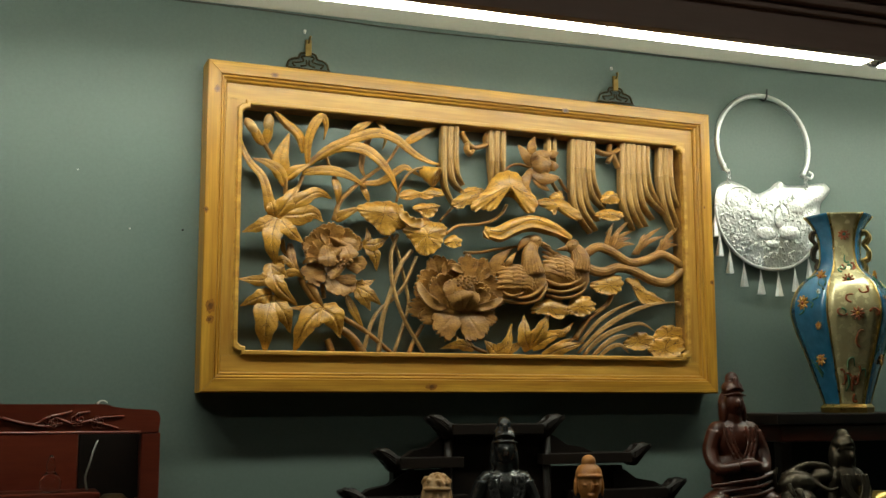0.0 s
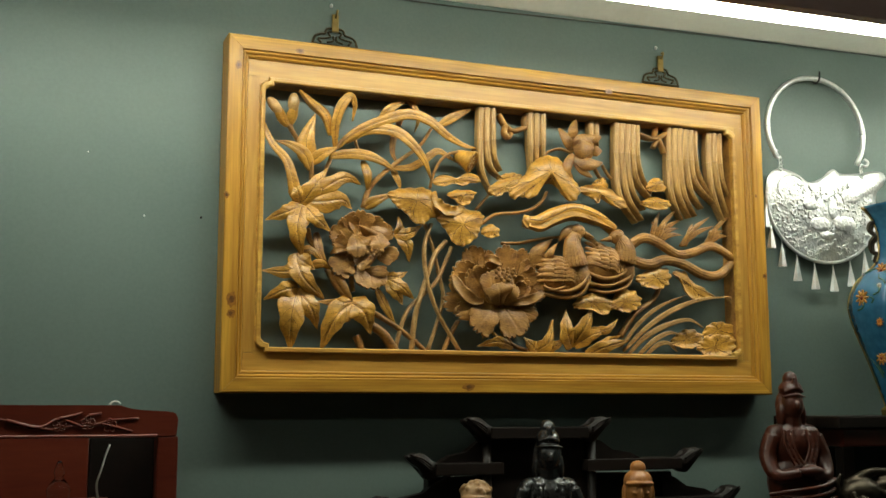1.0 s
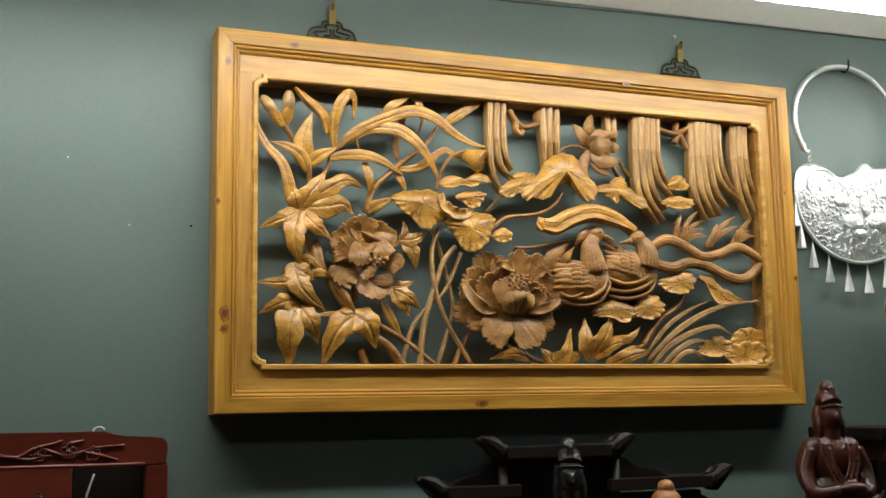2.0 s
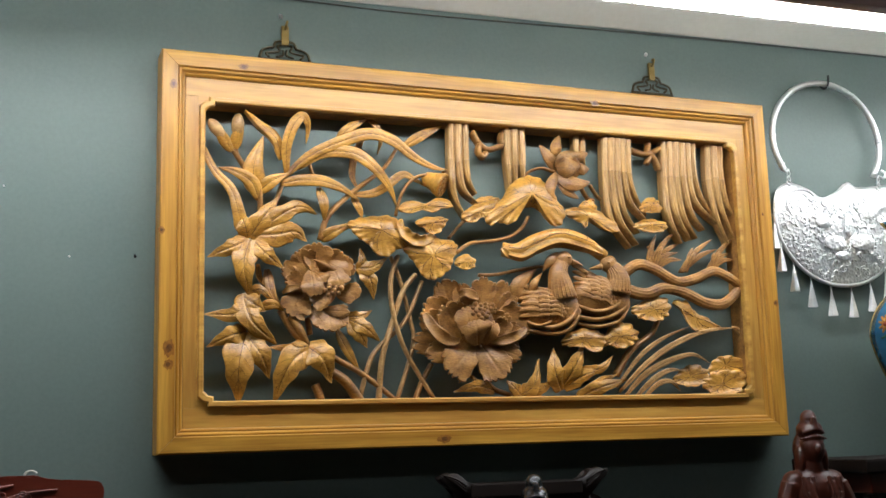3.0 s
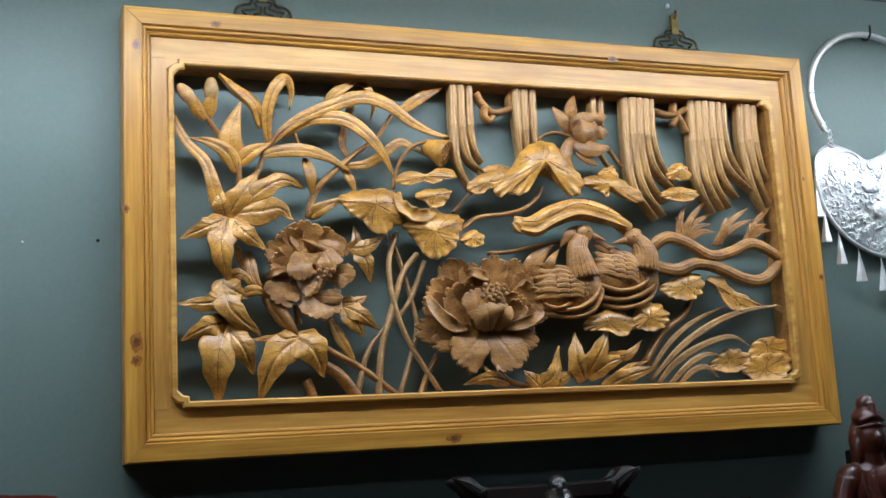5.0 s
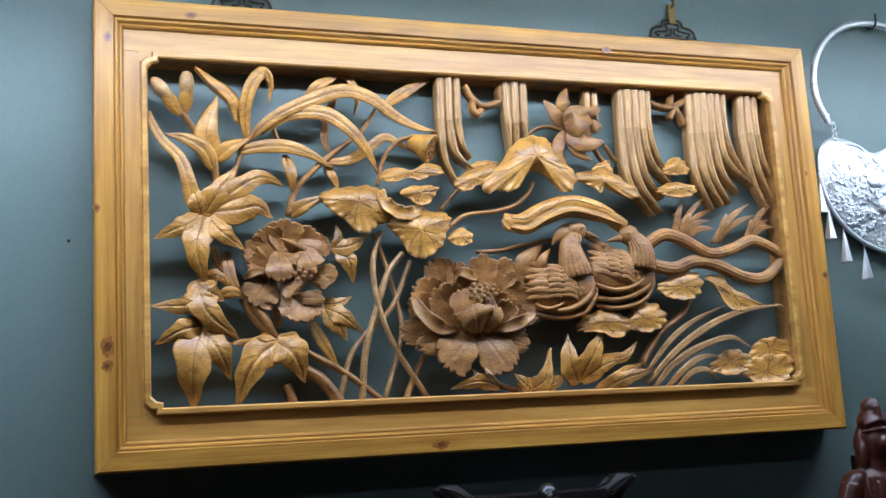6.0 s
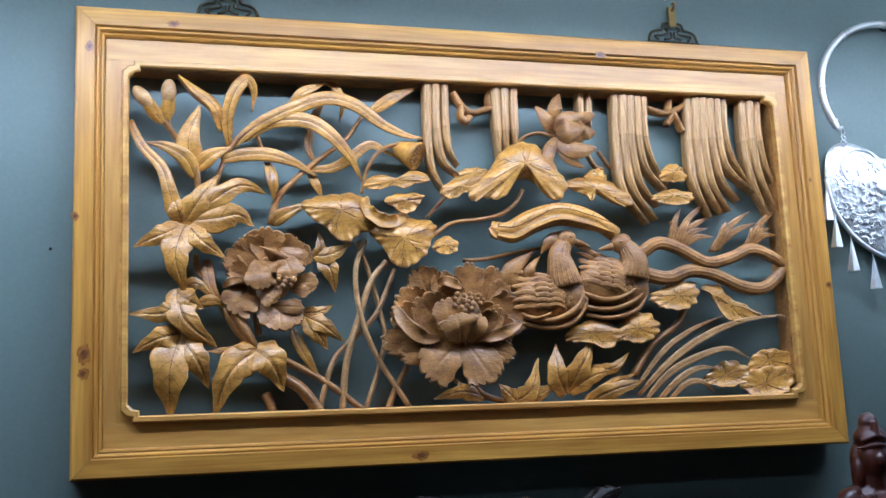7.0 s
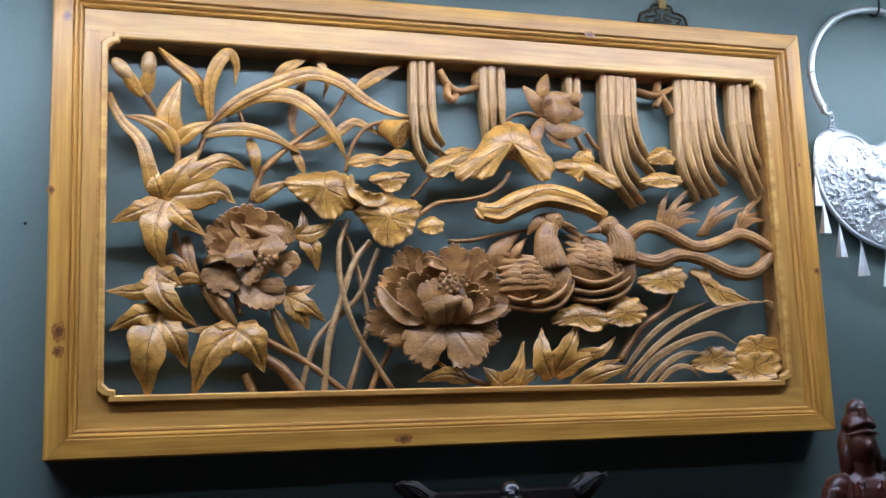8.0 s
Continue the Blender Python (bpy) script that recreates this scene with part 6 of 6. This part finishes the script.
bird((0.8120, 0.0280, 0.2670), (0.060, 0.026, 0.040), -1, [(0.8430, 0.0160, 0.2760), (0.8460, 0.0120, 0.2990), (0.8390, 0.0120, 0.3160), (0.8290, 0.0140, 0.3260)], (0.8270, 0.0140, 0.3280), [(0.8110, 0.0120, 0.3230), (0.7990, 0.0120, 0.3210), (0.7890, 0.0160, 0.3190)],
     [([(0.8250, 0.0160, 0.3390), (0.8390, 0.0120, 0.3350), (0.8500, 0.0180, 0.3170)], 8)], ((0.8190, 0.2700), (0.7590, 0.2930)),
     [([(0.7580, 0.0140, 0.2500), (0.7960, 0.0020, 0.2380), (0.8360, 0.0000, 0.2500), (0.8590, 0.0100, 0.2770)], 8), ([(0.7580, 0.0180, 0.2290), (0.8040, 0.0060, 0.2240), (0.8480, 0.0040, 0.2410), (0.8710, 0.0140, 0.2720)], 8), ([(0.7650, 0.0220, 0.2170), (0.8030, 0.0100, 0.2110), (0.8470, 0.0080, 0.2230), (0.8720, 0.0160, 0.2520)], 7)])


# ---- carved panel: tail plumes and reeds ----
def plume(pts, mm):
    bm = bmesh.new()
    tube(bm, pts, mm / 1000, mm / 1000 * 0.85, n=48, k=44, flat=0.8, ribs=11, rib=0.05)
    return part("tail_plume", bm, brown_wood, panel, "thick grooved tail plume")


plume([(0.8600, 0.0240, 0.3100), (0.8920, 0.0160, 0.3300), (0.9280, 0.0140, 0.3220), (0.9780, 0.0160, 0.2990), (1.0200, 0.0160, 0.3060), (1.0640, 0.0180, 0.3220), (1.1060, 0.0220, 0.3090), (1.1420, 0.0320, 0.2880)], 10.5)
plume([(0.8660, 0.0260, 0.2830), (0.9080, 0.0200, 0.2740), (0.9490, 0.0200, 0.2860), (0.9900, 0.0180, 0.2800), (1.0390, 0.0160, 0.2590), (1.0810, 0.0180, 0.2580), (1.1290, 0.0280, 0.2890)], 11.5)
for root, tips in (((0.9330, 0.0320, 0.3250), ((0.9500, 0.0360, 0.3940), (0.9960, 0.0360, 0.4040), (1.0040, 0.0360, 0.3800), (0.9950, 0.0340, 0.3600), (0.9630, 0.0300, 0.3740), (1.0040, 0.0340, 0.3450), (0.9300, 0.0380, 0.3720))),
                   ((1.0090, 0.0340, 0.3210), ((1.0810, 0.0380, 0.3910), (1.0900, 0.0380, 0.3710), (1.0560, 0.0340, 0.3780), (1.0390, 0.0300, 0.3620), (1.0330, 0.0360, 0.3720))),
                   ((1.0720, 0.0340, 0.3260), ((1.1370, 0.0400, 0.3980), (1.1150, 0.0360, 0.3620), (1.1250, 0.0360, 0.3500), (1.0940, 0.0320, 0.3660), (1.0810, 0.0360, 0.3630)))):
    for i, tip in enumerate(tips):
        a, b = Vector(root), Vector(tip)
        mid = a.lerp(b, 0.5) + Vector((-0.008 + 0.002 * i, -0.006, 0.008))
        blade([a + Vector((0.004 * (i - 3), 0, 0)), mid, b], 5.5, brown_wood, n=14)


# ---- statues and ornaments, each one plain mesh ----
def statue(name, blobs, rods, mat, at, label, category, voxel=0.004):
    bm = bmesh.new()
    for c, r in blobs:
        ball(bm, c, r, 16, 12)
    for pts, r0, r1 in rods:
        tube(bm, pts, r0, r1, n=12, k=10)
    ob = solid(name, bm, mat, at, label, category)
    md = ob.modifiers.new("fuse", "REMESH")
    md.mode, md.voxel_size, md.use_smooth_shade = "VOXEL", voxel, True
    sm = ob.modifiers.new("soften", "SMOOTH")
    sm.factor, sm.iterations = 0.5, 2
    return ob


def robed_figure(h, k=1.0, slim=1.0):
    """Blobs and rods of a plain seated robed figure whose top is at h."""
    t = h
    blobs = [((0, 0.002, t - 0.014 * k), (0.015, 0.015, 0.016)), ((0, 0.002, t - 0.034 * k), (0.0235, 0.025, 0.018)), ((0, -0.002, t - 0.066 * k), (0.0225, 0.025, 0.03)), ((0, 0.012, t - 0.07 * k), (0.029, 0.02, 0.04)),
             ((0, -0.027, t - 0.068 * k), (0.0045, 0.006, 0.009)), ((0.022, 0.004, t - 0.088 * k), (0.009, 0.014, 0.028)), ((-0.022, 0.004, t - 0.088 * k), (0.009, 0.014, 0.028)),
             ((0, 0.004, t - 0.15 * k), (0.052 * slim, 0.034, 0.05)), ((0, 0.004, t - 0.22 * k), (0.056 * slim, 0.042, 0.06)), ((0.036 * slim, 0.004, t - 0.125 * k), (0.022, 0.022, 0.02)), ((-0.036 * slim, 0.004, t - 0.125 * k), (0.022, 0.022, 0.02)),
             ((0.012, -0.05, t - 0.196 * k), (0.026, 0.014, 0.011)), ((0, -0.006, t - 0.285 * k), (0.082, 0.06, 0.045)), ((0.055, -0.03, t - 0.275 * k), (0.036, 0.034, 0.024)), ((-0.055, -0.03, t - 0.275 * k), (0.036, 0.034, 0.024))]
    rods = [([(0, 0, t - 0.09 * k), (0, 0.002, t - 0.12 * k)], 0.017, 0.02), ([(-0.026, -0.01, t - 0.05 * k), (0, -0.0245, t - 0.046 * k), (0.026, -0.01, t - 0.05 * k)], 0.0022, 0.0022), ([(-0.02, -0.012, t - 0.04 * k), (0, -0.024, t - 0.033 * k), (0.02, -0.012, t - 0.04 * k)], 0.0035, 0.0035), ([(0, -0.02, t - 0.03 * k), (0, -0.018, t - 0.012 * k)], 0.006, 0.005)]
    for s in (-1, 1):
        rods.append(([(s * 0.044 * slim, 0, t - 0.13 * k), (s * 0.06 * slim, -0.006, t - 0.17 * k), (s * 0.052 * slim, -0.03, t - 0.205 * k), (s * 0.012, -0.05, t - 0.2 * k)], 0.02, 0.012))
        for i in range(3):
            rods.append(([(s * (0.014 + 0.01 * i), -0.028, t - 0.115 * k), (s * (0.016 + 0.009 * i), -0.036, t - 0.15 * k), (s * 0.01 * i, -0.044, t - 0.185 * k)], 0.0036, 0.003))
    for i in range(6):
        z = t - (0.225 + 0.016 * i) * k
        rods.append(([(-0.07, -0.03, z - 0.016), (-0.03, -0.056, z - 0.008), (0.03, -0.056, z), (0.075, -0.03, z + 0.012)], 0.0045, 0.0045))
    rods.append(([(0, 0, 0), (0, 0, t - 0.28 * k)], 0.085, 0.075))
    return blobs, rods


b, r = robed_figure(0.487, 1.0, 0.98)
ob = statue("robed_statue", b, r, statue_red, (1.421, 1.80, STAND), "red brown carved wooden statue of a seated robed figure", "statue", 0.0022)
ob.rotation_euler = (0, 0, math.radians(-12))
b, r = robed_figure(0.392, 1.0, 0.95)
ob = statue("black_statue", b, r, statue_black, (0.893, 1.85, STAND), "black polished statue of a robed figure before the stand", "statue", 0.0022)
ob.rotation_euler = (0, 0, math.radians(-18))


def head_statue(name, mat, at, h, label, knob):
    blobs = [((0, 0, h - 0.055), (0.026, 0.028, 0.037)), ((0, 0.004, h - 0.036), (0.0285, 0.029, 0.024)), ((0, -0.027, h - 0.06), (0.0045, 0.006, 0.011)), ((0, -0.024, h - 0.078), (0.008, 0.004, 0.0035)),
             ((-0.028, 0.004, h - 0.062), (0.004, 0.008, 0.02)), ((0.028, 0.004, h - 0.062), (0.004, 0.008, 0.02)), ((0, 0.006, h - 0.15), (0.055, 0.036, 0.055)),
             ((-0.0105, -0.0235, h - 0.057), (0.006, 0.004, 0.0025)), ((0.0105, -0.0235, h - 0.057), (0.006, 0.004, 0.0025))]
    if knob:
        blobs += [((0, 0.002, h - 0.01), (0.0155, 0.0155, 0.014))]
    else:
        rng = random.Random(4)
        for i in range(40):
            a, e = rng.uniform(0, 6.28), rng.uniform(0.2, 1.5)
            blobs.append(((0.0285 * math.cos(a) * math.cos(e), 0.004 + 0.029 * math.sin(a) * math.cos(e), h - 0.036 + 0.024 * math.sin(e)), (0.005, 0.005, 0.005)))
    rods = [([(0, 0, 0), (0, 0, h - 0.16)], 0.05, 0.05), ([(0, 0, h - 0.12), (0, 0, h - 0.07)], 0.022, 0.017)]
    rods += [([(-0.026, -0.012, h - 0.04), (0, -0.0305, h - 0.038), (0.026, -0.012, h - 0.04)], 0.0035, 0.0035)]
    ob = statue(name, blobs, rods, mat, at, label, "statue", 0.0018)
    ob.rotation_euler = (0, 0, math.radians(-20))


head_statue("pale_statue", statue_pale, (0.745, 1.85, STAND), 0.294, "pale boxwood statue with a rounded carved head", False)
head_statue("orange_statue", statue_gold, (1.088, 1.85, STAND), 0.31, "orange boxwood statue with a topknot", True)

blobs = [((0, 0, 0.12), (0.075, 0.06, 0.1)), ((-0.01, -0.02, 0.2), (0.05, 0.04, 0.04)), ((0.0, -0.01, 0.245), (0.05, 0.03, 0.03)), ((0.055, -0.02, 0.262), (0.028, 0.022, 0.016)), ((0, 0, 0.02), (0.08, 0.06, 0.02))]
rods = [([(-0.03, 0, 0.26), (0.02, -0.01, 0.285), (0.065, -0.02, 0.283), (0.085, -0.025, 0.265)], 0.011, 0.007), ([(-0.05, 0, 0.22), (-0.062, -0.01, 0.26), (-0.056, -0.015, 0.285)], 0.009, 0.003),
        ([(0.03, -0.03, 0.25), (0.05, -0.05, 0.235), (0.08, -0.045, 0.24)], 0.006, 0.004), ([(-0.02, -0.045, 0.24), (-0.028, -0.055, 0.222), (-0.012, -0.058, 0.212), (-0.002, -0.052, 0.226)], 0.005, 0.005)]
rods += [([(-0.05 + 0.02 * i, -0.04, 0.25 - 0.012 * i), (-0.045 + 0.024 * i, -0.055, 0.225 - 0.01 * i)], 0.007, 0.005) for i in range(5)]
statue("bronze_beast", blobs, rods, bronze, (1.545, 1.76, STAND), "dark bronze ornament of a coiled beast, kept plain", "ornament", 0.003)
b, r = robed_figure(0.36, 0.8, 0.8)
ob = statue("bronze_figure", b, r, bronze, (1.665, 1.74, STAND), "small dark bronze seated figure", "statue", 0.0028)
bm = bmesh.new()
lathe(bm, [(0.03, 0), (0.034, 0.01), (0.028, 0.1), (0.036, 0.16), (0.03, 0.21), (0.016, 0.23)], k=24)
solid("gilt_jar", bm, gilt, (1.735, 1.71, STAND), "small gilt metal jar beside the bronze figure", "jar")
